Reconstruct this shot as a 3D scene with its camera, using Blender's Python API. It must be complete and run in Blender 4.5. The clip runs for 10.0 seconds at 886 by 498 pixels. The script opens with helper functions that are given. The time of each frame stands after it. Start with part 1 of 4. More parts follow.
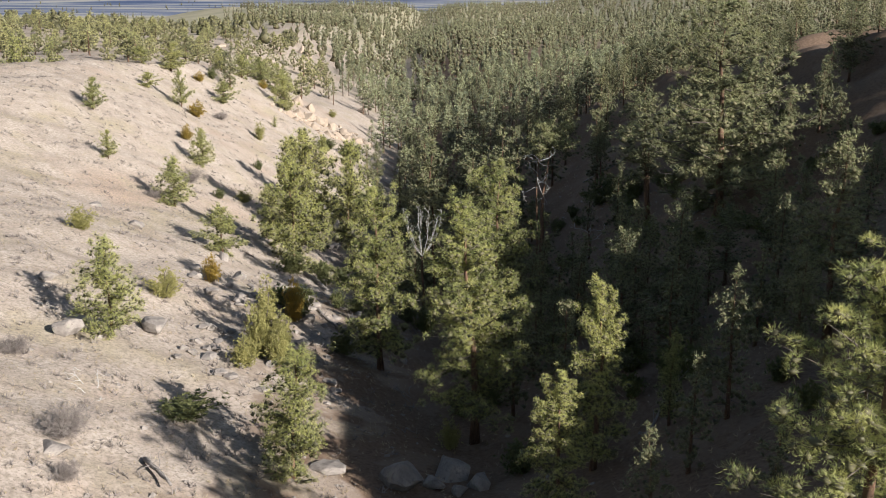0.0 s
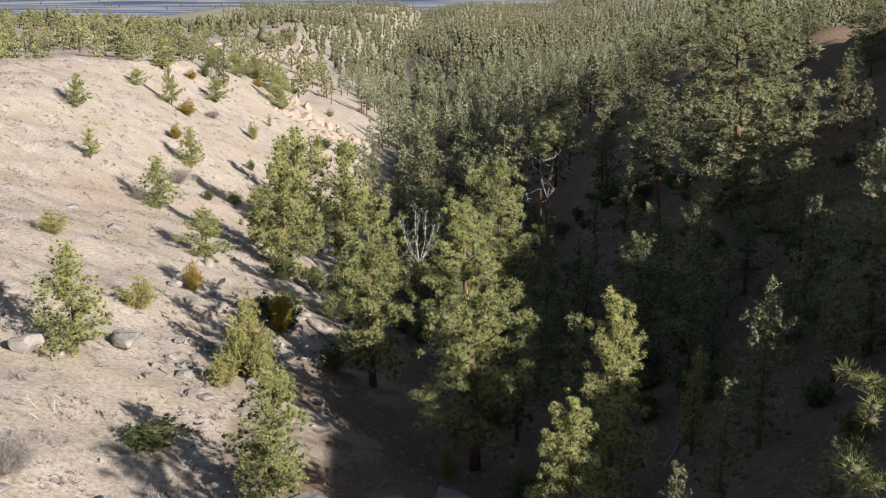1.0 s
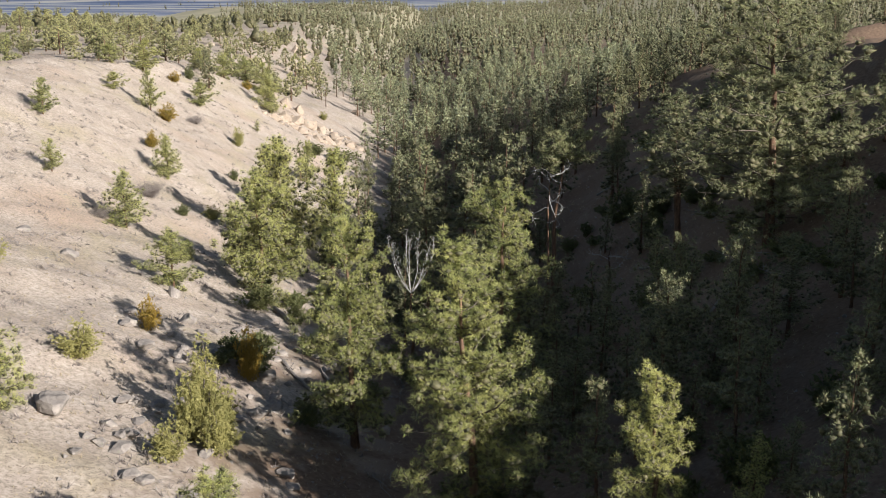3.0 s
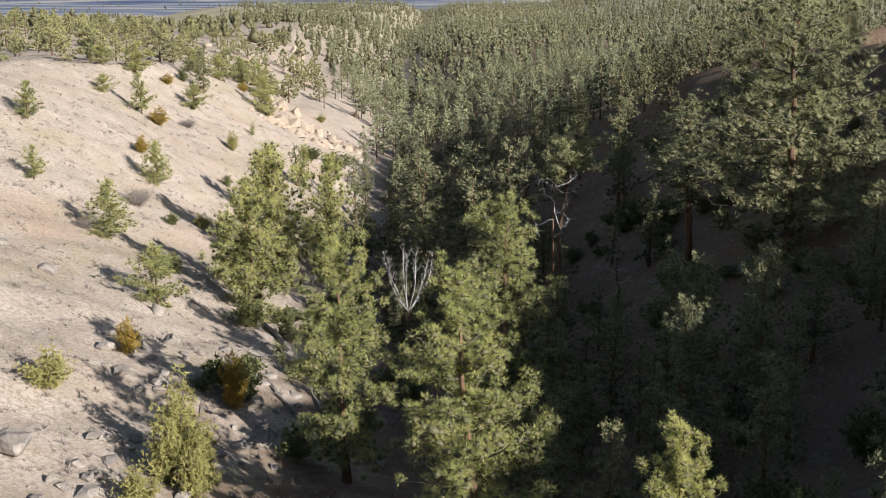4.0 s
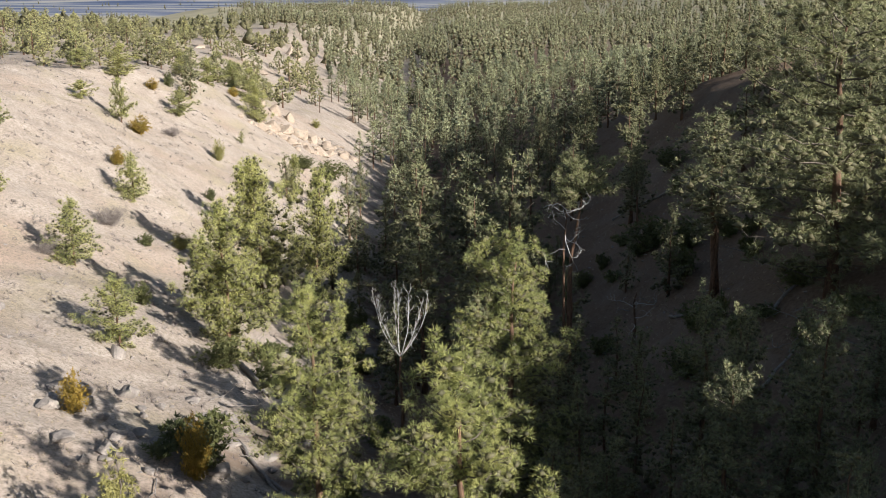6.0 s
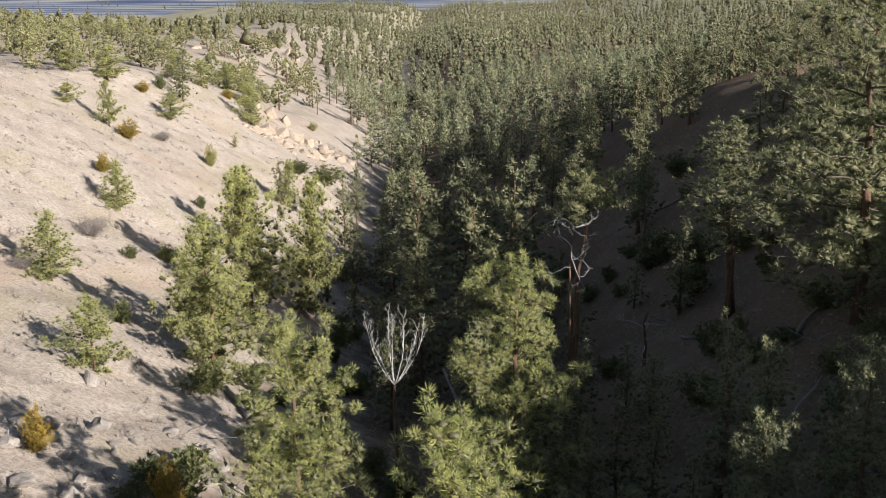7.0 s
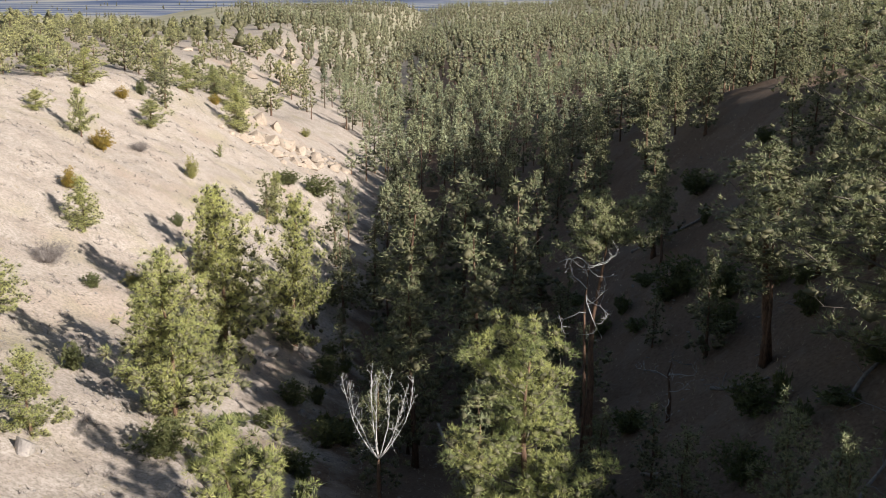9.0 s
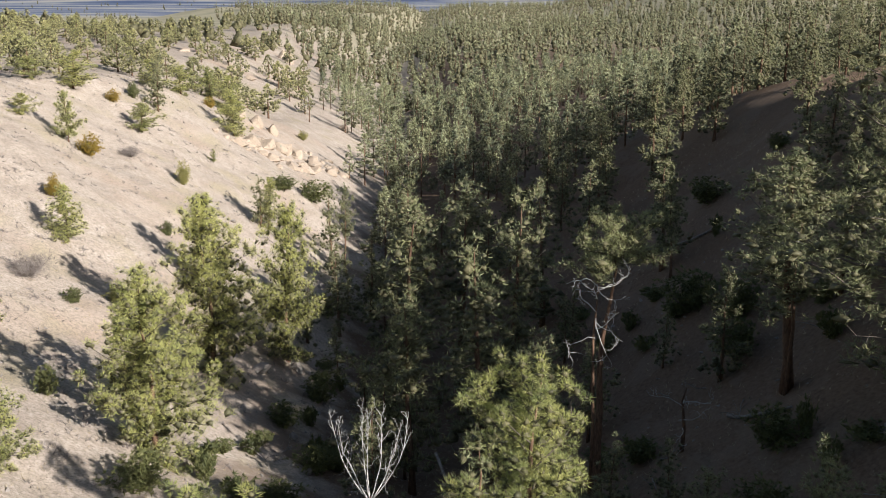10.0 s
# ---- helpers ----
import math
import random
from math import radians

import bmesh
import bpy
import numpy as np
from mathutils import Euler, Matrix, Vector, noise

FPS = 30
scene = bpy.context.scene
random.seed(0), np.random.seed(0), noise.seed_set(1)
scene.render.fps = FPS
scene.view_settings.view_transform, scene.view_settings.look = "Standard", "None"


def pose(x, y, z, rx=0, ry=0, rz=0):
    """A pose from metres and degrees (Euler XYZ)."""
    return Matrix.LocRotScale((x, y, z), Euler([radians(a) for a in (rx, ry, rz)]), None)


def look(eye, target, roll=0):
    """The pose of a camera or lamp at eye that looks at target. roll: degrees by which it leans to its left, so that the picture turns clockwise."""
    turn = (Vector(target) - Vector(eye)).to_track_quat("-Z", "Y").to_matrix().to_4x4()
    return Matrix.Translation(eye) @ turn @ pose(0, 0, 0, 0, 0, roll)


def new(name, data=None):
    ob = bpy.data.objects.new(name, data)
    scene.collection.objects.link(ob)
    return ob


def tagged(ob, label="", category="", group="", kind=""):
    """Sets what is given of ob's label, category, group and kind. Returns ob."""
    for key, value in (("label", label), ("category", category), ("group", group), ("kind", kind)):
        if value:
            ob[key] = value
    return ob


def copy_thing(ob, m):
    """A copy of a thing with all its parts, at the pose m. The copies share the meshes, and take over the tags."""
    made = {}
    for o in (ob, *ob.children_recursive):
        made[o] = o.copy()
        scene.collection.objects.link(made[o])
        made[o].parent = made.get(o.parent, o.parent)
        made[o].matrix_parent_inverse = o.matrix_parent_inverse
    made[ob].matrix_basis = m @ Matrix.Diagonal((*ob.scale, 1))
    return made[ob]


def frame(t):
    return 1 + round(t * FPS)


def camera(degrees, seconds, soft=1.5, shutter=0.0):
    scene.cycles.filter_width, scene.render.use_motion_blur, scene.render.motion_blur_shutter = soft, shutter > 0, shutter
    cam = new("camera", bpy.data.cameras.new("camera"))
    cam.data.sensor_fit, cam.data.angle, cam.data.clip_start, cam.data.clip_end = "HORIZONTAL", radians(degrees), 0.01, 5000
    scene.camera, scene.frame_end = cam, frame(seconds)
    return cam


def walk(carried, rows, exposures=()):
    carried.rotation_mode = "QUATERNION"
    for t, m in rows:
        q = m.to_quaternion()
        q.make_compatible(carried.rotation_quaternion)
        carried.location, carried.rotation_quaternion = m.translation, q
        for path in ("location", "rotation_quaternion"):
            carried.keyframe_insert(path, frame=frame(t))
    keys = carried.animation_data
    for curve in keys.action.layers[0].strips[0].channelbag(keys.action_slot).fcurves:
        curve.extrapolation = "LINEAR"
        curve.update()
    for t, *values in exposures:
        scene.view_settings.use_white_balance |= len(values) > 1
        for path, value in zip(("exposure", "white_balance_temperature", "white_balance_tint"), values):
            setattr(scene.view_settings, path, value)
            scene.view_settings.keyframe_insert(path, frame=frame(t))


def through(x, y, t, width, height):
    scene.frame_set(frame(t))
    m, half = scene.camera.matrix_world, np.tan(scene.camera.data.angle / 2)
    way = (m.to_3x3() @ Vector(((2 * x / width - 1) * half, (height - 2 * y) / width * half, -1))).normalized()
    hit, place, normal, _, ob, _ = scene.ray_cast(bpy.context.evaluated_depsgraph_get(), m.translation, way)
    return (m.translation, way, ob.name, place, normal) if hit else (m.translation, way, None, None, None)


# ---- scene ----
cam = camera(47.07, 10.0, soft=0.7)
PATH = [
    (0, (-0.00, 0.00, 46.00), (0.015, 9.687, 43.517), 0.01),
    (0.5, (0.14, 3.20, 45.31), (0.150, 12.888, 42.832), -0.00),
    (1, (0.25, 6.41, 44.83), (0.258, 16.099, 42.354), 0.01),
    (1.5, (0.33, 9.50, 44.48), (0.342, 19.191, 41.996), 0.01),
    (2, (0.45, 12.53, 44.42), (0.451, 22.214, 41.943), -0.03),
    (2.5, (0.58, 15.49, 44.41), (0.585, 25.179, 41.931), -0.07),
    (3, (0.73, 18.37, 44.43), (0.733, 28.058, 41.945), -0.10),
    (4.5, (0.86, 25.96, 44.40), (0.857, 35.644, 41.917), -0.07),
    (5, (0.93, 28.50, 44.44), (0.926, 38.192, 41.961), -0.05),
    (5.5, (1.00, 31.13, 44.48), (0.998, 40.820, 41.998), -0.04),
    (7, (1.22, 39.19, 44.47), (1.218, 48.875, 41.989), 0.04),
    (7.5, (1.34, 42.03, 44.45), (1.339, 51.721, 41.972), 0.04),
    (8, (1.43, 44.83, 44.46), (1.422, 54.514, 41.986), 0.05),
    (8.5, (1.51, 47.55, 44.46), (1.507, 57.235, 41.986), 0.06),
    (9, (1.59, 50.13, 44.47), (1.589, 59.820, 41.989), 0.08),
    (9.5, (1.67, 52.62, 44.45), (1.668, 62.312, 41.971), 0.12),
    (10, (1.76, 55.00, 44.43), (1.751, 64.688, 41.954), 0.11),
]
walk(cam, [(t, look(eye, target, roll)) for t, eye, target, roll in PATH])

# ---- light ----
SUN_AZ, SUN_EL = radians(129), radians(22)
world = bpy.data.worlds.new("world")
scene.world = world
world.use_nodes = True
wn = world.node_tree
sky = wn.nodes.new("ShaderNodeTexSky")
sky.sky_type, sky.sun_disc = "NISHITA", False
sky.sun_elevation, sky.sun_rotation = SUN_EL, SUN_AZ
wn.links.new(sky.outputs[0], wn.nodes["Background"].inputs[0])
wn.nodes["Background"].inputs[1].default_value = 0.05
sun = new("sun", bpy.data.lights.new("sun", "SUN"))
sun.data.energy, sun.data.angle, sun.data.color = 5.0, radians(0.55), (1.0, 0.955, 0.91)
to_sun = Vector((math.sin(SUN_AZ) * math.cos(SUN_EL), math.cos(SUN_AZ) * math.cos(SUN_EL), math.sin(SUN_EL)))
sun.matrix_world = look(to_sun * 300, (0, 0, 0))
scene.view_settings.exposure = 1.0


# ---- materials ----
class Nodes:
    """Short hand for a node material."""

    def __init__(self, name):
        self.mat = bpy.data.materials.new(name)
        self.mat.use_nodes = True
        self.tree = self.mat.node_tree
        self.bsdf = self.tree.nodes["Principled BSDF"]
        self.out = self.tree.nodes["Material Output"]

    def add(self, kind, **values):
        n = self.tree.nodes.new(kind)
        for k, v in values.items():
            n.inputs[k.replace("_", " ")].default_value = v
        return n

    def link(self, a, b):
        self.tree.links.new(a, b)

    def noise(self, scale, detail=4.0, rough=0.6, where=None):
        n = self.add("ShaderNodeTexNoise", Scale=scale, Detail=detail, Roughness=rough)
        if where is not None:
            self.link(where, n.inputs["Vector"])
        return n.outputs["Fac"]

    def ramp(self, fac, stops):
        n = self.add("ShaderNodeValToRGB")
        e = n.color_ramp.elements
        while len(e) < len(stops):
            e.new(0.5)
        for el, (p, c) in zip(e, stops):
            el.position, el.color = p, (*c, 1) if len(c) == 3 else c
        self.link(fac, n.inputs[0])
        return n.outputs["Color"]

    def grey(self, fac, a, b):
        return self.ramp(fac, [(a, (0, 0, 0)), (b, (1, 1, 1))])

    def mix(self, fac, a, b, how="MIX"):
        n = self.tree.nodes.new("ShaderNodeMix")
        n.data_type, n.blend_type = "RGBA", how
        for v, i in ((fac, 0), (a, 6), (b, 7)):
            if isinstance(v, (int, float)):
                n.inputs[i].default_value = v
            elif isinstance(v, tuple):
                n.inputs[i].default_value = (*v, 1)
            else:
                self.link(v, n.inputs[i])
        return n.outputs[2]

    def bump(self, height, strength, distance):
        n = self.add("ShaderNodeBump", Strength=strength, Distance=distance)
        self.link(height, n.inputs["Height"])
        self.link(n.outputs[0], self.bsdf.inputs["Normal"])

    def finish(self, color, rough=0.9, spec=0.2):
        if isinstance(color, tuple):
            self.bsdf.inputs["Base Color"].default_value = (*color, 1)
        else:
            self.link(color, self.bsdf.inputs["Base Color"])
        self.bsdf.inputs["Roughness"].default_value = rough
        self.bsdf.inputs["Specular IOR Level"].default_value = spec
        return self.mat


def place(n):
    return n.add("ShaderNodeTexCoord").outputs["Object"]


def make_soil():
    n = Nodes("pale_soil")
    at = place(n)
    grain = n.noise(3.2, 6, 0.7, at)
    mid = n.noise(0.35, 5, 0.6, at)
    big = n.noise(0.045, 4, 0.55, at)
    base = n.ramp(mid, [(0.30, (0.330, 0.270, 0.225)), (0.48, (0.410, 0.346, 0.293)), (0.66, (0.475, 0.408, 0.350))])
    red = n.mix(n.grey(big, 0.55, 0.70), base, (0.40, 0.305, 0.24))
    other = n.noise(0.11, 5, 0.6, at)
    straw = n.mix(n.grey(other, 0.52, 0.66), red, (0.37, 0.315, 0.225))
    fine = n.mix(n.grey(grain, 0.42, 0.68), straw, (0.22, 0.185, 0.145))
    speck = n.noise(9.0, 3, 0.7, at)
    color = n.mix(n.grey(speck, 0.57, 0.66), fine, (0.16, 0.13, 0.10))
    # needle litter under the ravine and far-slope woods; painted shade darkens the bank too
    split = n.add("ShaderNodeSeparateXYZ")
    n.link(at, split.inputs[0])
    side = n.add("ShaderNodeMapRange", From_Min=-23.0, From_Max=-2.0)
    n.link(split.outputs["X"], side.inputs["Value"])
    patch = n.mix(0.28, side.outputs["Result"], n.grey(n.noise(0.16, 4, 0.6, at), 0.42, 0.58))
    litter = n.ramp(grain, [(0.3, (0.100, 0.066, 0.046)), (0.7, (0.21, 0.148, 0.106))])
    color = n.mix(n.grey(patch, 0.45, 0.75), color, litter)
    # paler open grass on the far plain, then haze painted as blue ground
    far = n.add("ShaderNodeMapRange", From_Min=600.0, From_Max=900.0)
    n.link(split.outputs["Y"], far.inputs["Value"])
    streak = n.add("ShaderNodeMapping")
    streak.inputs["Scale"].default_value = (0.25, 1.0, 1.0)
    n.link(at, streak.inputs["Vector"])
    haze_blue = n.ramp(n.noise(0.006, 5, 0.6, streak.outputs[0]), [(0.40, (0.06, 0.085, 0.155)), (0.50, (0.15, 0.17, 0.23)), (0.60, (0.32, 0.31, 0.28))])
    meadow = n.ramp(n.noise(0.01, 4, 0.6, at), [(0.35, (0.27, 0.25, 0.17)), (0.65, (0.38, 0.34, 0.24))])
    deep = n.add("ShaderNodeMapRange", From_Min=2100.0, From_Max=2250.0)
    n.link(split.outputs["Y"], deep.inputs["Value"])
    plain = n.mix(deep.outputs["Result"], meadow, haze_blue)
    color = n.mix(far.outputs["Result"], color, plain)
    n.bump(n.mix(0.25, grain, mid), 0.6, 0.15)
    return n.finish(color, 0.95, 0.1)


def make_leaf(name, stops, spread, through=0.25, patch=0.0):
    """Foliage: colour varies from tree to tree and from tuft to tuft; some light comes through."""
    n = Nodes(name)
    tree = n.add("ShaderNodeObjectInfo").outputs["Random"]
    tuft = n.add("ShaderNodeNewGeometry").outputs["Random Per Island"]
    if patch:
        tree = n.grey(n.noise(patch, 1, 0.4, place(n)), 0.40, 0.60)
        spread = 0.3
    base = n.ramp(n.mix(spread, tree, tuft), stops)
    big = n.noise(0.9, 3, 0.6, place(n))
    color = n.mix(n.grey(big, 0.38, 0.7), base, stops[-1][1])
    n.finish(color, 0.55, 0.25)
    glow = n.add("ShaderNodeBsdfTranslucent")
    n.link(color, glow.inputs["Color"])
    both = n.add("ShaderNodeMixShader", Fac=through)
    n.link(n.bsdf.outputs[0], both.inputs[1])
    n.link(glow.outputs[0], both.inputs[2])
    n.link(both.outputs[0], n.out.inputs["Surface"])
    return n.mat


def make_bark(name, dark, light, scale):
    n = Nodes(name)
    at = n.add("ShaderNodeMapping")
    at.inputs["Scale"].default_value = (1, 1, 0.25)
    n.link(place(n), at.inputs["Vector"])
    plates = n.noise(scale, 5, 0.7, at.outputs[0])
    color = n.ramp(plates, [(0.36, dark), (0.64, light)])
    color = n.mix(n.grey(n.noise(scale * 0.15, 3, 0.6, at.outputs[0]), 0.45, 0.7), color, tuple(0.6 * a + 0.2 * b for a, b in zip(light, dark)))
    n.bump(plates, 0.8, 0.03)
    return n.finish(color, 0.9, 0.15)


def make_rock(name, a, b, c, scale):
    n = Nodes(name)
    at = place(n)
    m = n.noise(scale, 7, 0.65, at)
    f = n.noise(scale * 9, 5, 0.7, at)
    color = n.ramp(m, [(0.32, a), (0.5, b), (0.68, c)])
    color = n.mix(n.grey(f, 0.5, 0.75), color, tuple(0.45 * v for v in b))
    lichen = n.noise(scale * 3, 4, 0.6, at)
    color = n.mix(n.grey(lichen, 0.62, 0.7), color, (0.24, 0.23, 0.18))
    n.bump(n.mix(0.4, m, f), 0.9, 0.12)
    return n.finish(color, 0.92, 0.15)


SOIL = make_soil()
NEEDLES = make_leaf("pine_needles", [(0.0, (0.176, 0.211, 0.091)), (0.5, (0.320, 0.340, 0.125)), (1.0, (0.512, 0.498, 0.183))], 0.4, 0.4)
# Deeper green copy for ravine and spur pines, with their shade put in.
DEEP_SHADE = make_leaf("deep_green_shade_pine_needles", [(0.0, (0.093, 0.113, 0.069)), (0.5, (0.180, 0.199, 0.107)), (1.0, (0.300, 0.303, 0.144))], 0.4, 0.2)
# Far needles are bluer: distance haze is mixed into their colour.
WOODS = make_leaf("hazed_far_pine_needles", [(0.0, (0.092, 0.117, 0.087)), (0.5, (0.202, 0.230, 0.148)), (1.0, (0.370, 0.384, 0.215))], 0.6, 0.15, 0.13)
# Dark cushion cores: the shade between needle tufts is put into this colour.
INNER = make_leaf("shade_dark_crown_cores", [(0.0, (0.056, 0.057, 0.033)), (0.5, (0.094, 0.090, 0.050)), (1.0, (0.144, 0.130, 0.070))], 0.6, 0.1)
PLATEAU = make_leaf("plateau_pine_needles", [(0.0, (0.155, 0.173, 0.085)), (0.5, (0.263, 0.270, 0.121)), (1.0, (0.405, 0.385, 0.171))], 0.6, 0.2, 0.13)
JUNIPER = make_leaf("juniper_scales", [(0.0, (0.18, 0.185, 0.070)), (0.5, (0.27, 0.255, 0.092)), (1.0, (0.36, 0.33, 0.130))], 0.5)
RUSTY = make_leaf("rusty_juniper_scales", [(0.0, (0.10, 0.105, 0.03)), (0.5, (0.27, 0.19, 0.04)), (1.0, (0.36, 0.24, 0.05))], 0.75)
# Darker juniper copy for thickets and scrub: shade is part of the colour.
SHADY = make_leaf("shade_dark_juniper_scales", [(0.0, (0.06, 0.075, 0.035)), (0.5, (0.105, 0.118, 0.050)), (1.0, (0.17, 0.17, 0.065))], 0.6)
STRAW = make_leaf("dry_grass", [(0.0, (0.27, 0.215, 0.13)), (0.5, (0.41, 0.335, 0.215)), (1.0, (0.52, 0.44, 0.31))], 0.9, 0.4)
SAGE = make_leaf("grey_sage_twigs", [(0.0, (0.13, 0.108, 0.098)), (0.5, (0.20, 0.17, 0.155)), (1.0, (0.29, 0.255, 0.23))], 0.8, 0.15)
BARK = make_bark("pine_bark", (0.06, 0.038, 0.028), (0.19, 0.115, 0.075), 9)
TWIG = make_bark("dead_twig_bark", (0.07, 0.056, 0.047), (0.17, 0.145, 0.12), 12)
BONE = make_bark("weathered_dead_wood", (0.30, 0.285, 0.27), (0.54, 0.52, 0.49), 8)
GREYWOOD = make_bark("grey_fallen_wood", (0.13, 0.115, 0.105), (0.31, 0.28, 0.255), 8)
STONE = make_rock("grey_sandstone", (0.17, 0.15, 0.135), (0.265, 0.235, 0.21), (0.345, 0.305, 0.265), 0.9)
BUFF = make_rock("buff_sandstone", (0.29, 0.23, 0.175), (0.365, 0.295, 0.23), (0.43, 0.365, 0.295), 0.7)


# ---- land ----
def sst(a, b, v):
    t = np.clip((v - a) / (b - a), 0, 1)
    return t * t * (3 - 2 * t)


def softmin(a, b, k):
    return 0.5 * (a + b - np.sqrt((a - b) ** 2 + k * k))


def wood_edge(y):
    """Where the valley woods begin: pale bank, plateau and meadow lie to the west of it."""
    return np.interp(y, (0, 120, 220, 300, 420, 600, 1000, 1650, 2200, 2700), (-10, -10, -11, -18, -38, -78, -170, -325, 60, 420))


def ground_z(x, y):
    """Height of the land: a ravine along +y between a pale bank and a shaded spur, then woods and a plain."""
    yy = np.clip(y, -200, 900)
    xc = 3.0 * sst(20, 90, yy) - 3.0 * sst(110, 170, yy) - 9.5 * sst(140, 330, yy) - 20 * sst(330, 700, yy)
    zc = 18.2 - 6.0 * sst(30, 95, yy) - 12.6 * sst(80, 165, yy) - 2.0 * sst(180, 420, yy)
    u = x - xc
    d = np.sqrt(u * u + 20.0) - 4.2
    # pale bank
    sl = 0.385 + 0.215 * sst(102, 168, yy) + 0.07 * sst(205, 240, yy) - 0.16 * sst(270, 330, yy)
    cl = 31.5 + 1.5 * sst(60, 150, yy) - 4 * sst(200, 330, yy) - 12 * sst(480, 950, yy) + 2.5 * np.sin(x * 0.021 + y * 0.013)
    left = softmin(zc + sl * d, cl, 5.0) - 4.0 * sst(0, 45, y - (212 + 3.7 * (x + 60))) * (1 - sst(-60, -28, x)) * (1 - 0.5 * sst(330, 480, y))
    # shaded spur, and the ridge east of the walk's start
    sr = 0.48 + 0.22 * sst(88, 120, yy) + 0.15 * sst(122, 148, yy) - 0.10 * sst(155, 185, yy) - 0.42 * sst(190, 290, yy)
    steep = 0.32 * (1 - sst(30, 100, yy)) * np.maximum(0, d - 30)
    cr = 50.5 + 3.0 * sst(14, 48, yy) - 13.5 * sst(100, 140, yy) - 6.0 * sst(140, 185, yy) - 11 * sst(185, 260, yy) - 13 * sst(260, 420, yy)
    right = softmin(zc + sr * d + steep, cr, 4.0) + sst(46, 62, x) * (1.8 * np.sin(y * 0.31 + x * 0.07) + 0.9 * np.sin(y * 0.83 - x * 0.11)) * (1 - sst(150, 260, yy))
    w = sst(-7, 7, u)
    z = left * (1 - w) + right * w
    # wooded hill beyond, rising to the east
    z = z + 42 * sst(0, 260, x - 0.08 * y) * sst(420, 1400, y)
    # open plain with a low ridge behind it
    far = np.maximum(sst(0, 250, wood_edge(y) - x) * sst(650, 1000, y), sst(2200, 2700, y) * (1 - sst(400, 900, x)))
    z = z * (1 - far) + far * (-12.0)
    z = z + 62 * sst(3300, 4700, y + 0.3 * x) * (0.75 + 0.25 * np.sin(x * 0.004))
    side = sst(140, 600, np.abs(x)) * (1 - sst(300, 700, y))
    return z + side * (6 * np.sin(x * 0.011 + 1) + 5 * np.sin(y * 0.014))


def rough(x, y):
    a = np.sin(x * 0.19 + 1.3 * np.sin(y * 0.11)) * np.sin(y * 0.17 + 0.9 * np.sin(x * 0.13))
    b = np.sin(x * 0.43 + y * 0.21 + 1.7 * np.sin(y * 0.29)) * np.sin(y * 0.47 - x * 0.19)
    return 0.42 * a + 0.2 * b


def land(x, y):
    return ground_z(x, y) + rough(x, y)


def mesh_of(name, verts, faces, material):
    me = bpy.data.meshes.new(name)
    me.from_pydata(np.asarray(verts, dtype=float).tolist(), [], faces if isinstance(faces, list) else np.asarray(faces).tolist())
    me.materials.append(material)
    return me


def smooth(me):
    me.polygons.foreach_set("use_smooth", np.ones(len(me.polygons), dtype=bool))
    return me


def steps(a, fine_a, fine_b, b, size, grow):
    """Places of grid lines: even from fine_a to fine_b, wider and wider outside."""
    mid = np.arange(fine_a, fine_b, size)
    up, low, s = [mid[-1]], [mid[0]], size
    while up[-1] < b or low[-1] > a:
        s *= grow
        if up[-1] < b:
            up.append(up[-1] + s)
        if low[-1] > a:
            low.append(low[-1] - s)
    return np.array(low[:0:-1] + list(mid) + up[1:])


def crumble(x, y):
    """Small unevenness of the near ground."""
    a = np.sin(x * 1.7 + 2.1 * np.sin(y * 0.9)) * np.sin(y * 1.9 + 1.6 * np.sin(x * 1.1))
    b = np.sin(x * 3.9 + y * 2.3 + 1.9 * np.sin(y * 2.7)) * np.sin(y * 4.3 - x * 1.7)
    return 0.07 * a + 0.04 * b


def make_ground():
    xs = steps(-4600, -70, 60, 4600, 1.0, 1.10)
    ys = steps(-900, 26, 230, 4900, 1.0, 1.07)
    gx, gy = np.meshgrid(xs, ys)
    gz = land(gx, gy) + crumble(gx, gy)
    nx, ny = len(xs), len(ys)
    i = (np.arange(ny - 1)[:, None] * nx + np.arange(nx - 1)[None, :]).ravel()
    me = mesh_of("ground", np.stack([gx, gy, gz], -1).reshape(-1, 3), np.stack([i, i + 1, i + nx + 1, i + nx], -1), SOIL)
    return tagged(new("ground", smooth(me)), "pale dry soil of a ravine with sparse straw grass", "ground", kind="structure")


make_ground()


# ---- making plants ----
rng = np.random.default_rng(7)


def unit(v):
    return v / np.maximum(np.linalg.norm(v, axis=-1, keepdims=True), 1e-9)


def tube(points, radii, sides=6):
    """A tapered round stem along points: its vertices and faces."""
    p, r = np.asarray(points, float), np.asarray(radii, float)
    way = unit(np.gradient(p, axis=0))
    ref = np.where(np.abs(way[:, 2:3]) > 0.9, [[1.0, 0, 0]], [[0, 0, 1.0]])
    a = unit(np.cross(way, ref))
    b = np.cross(way, a)
    ang = np.arange(sides) * 2 * math.pi / sides
    v = p[:, None] + r[:, None, None] * (np.cos(ang)[None, :, None] * a[:, None] + np.sin(ang)[None, :, None] * b[:, None])
    n = len(p)
    f = [(k * sides + j, k * sides + (j + 1) % sides, (k + 1) * sides + (j + 1) % sides, (k + 1) * sides + j) for k in range(n - 1) for j in range(sides)]
    f += [tuple(range(sides))[::-1], tuple(range((n - 1) * sides, n * sides))]
    return v.reshape(-1, 3), f


def joined(pieces):
    verts, faces, at = [], [], 0
    for v, f in pieces:
        verts.append(v)
        faces += [tuple(int(i) + at for i in q) for q in f]
        at += len(v)
    return np.concatenate(verts), faces


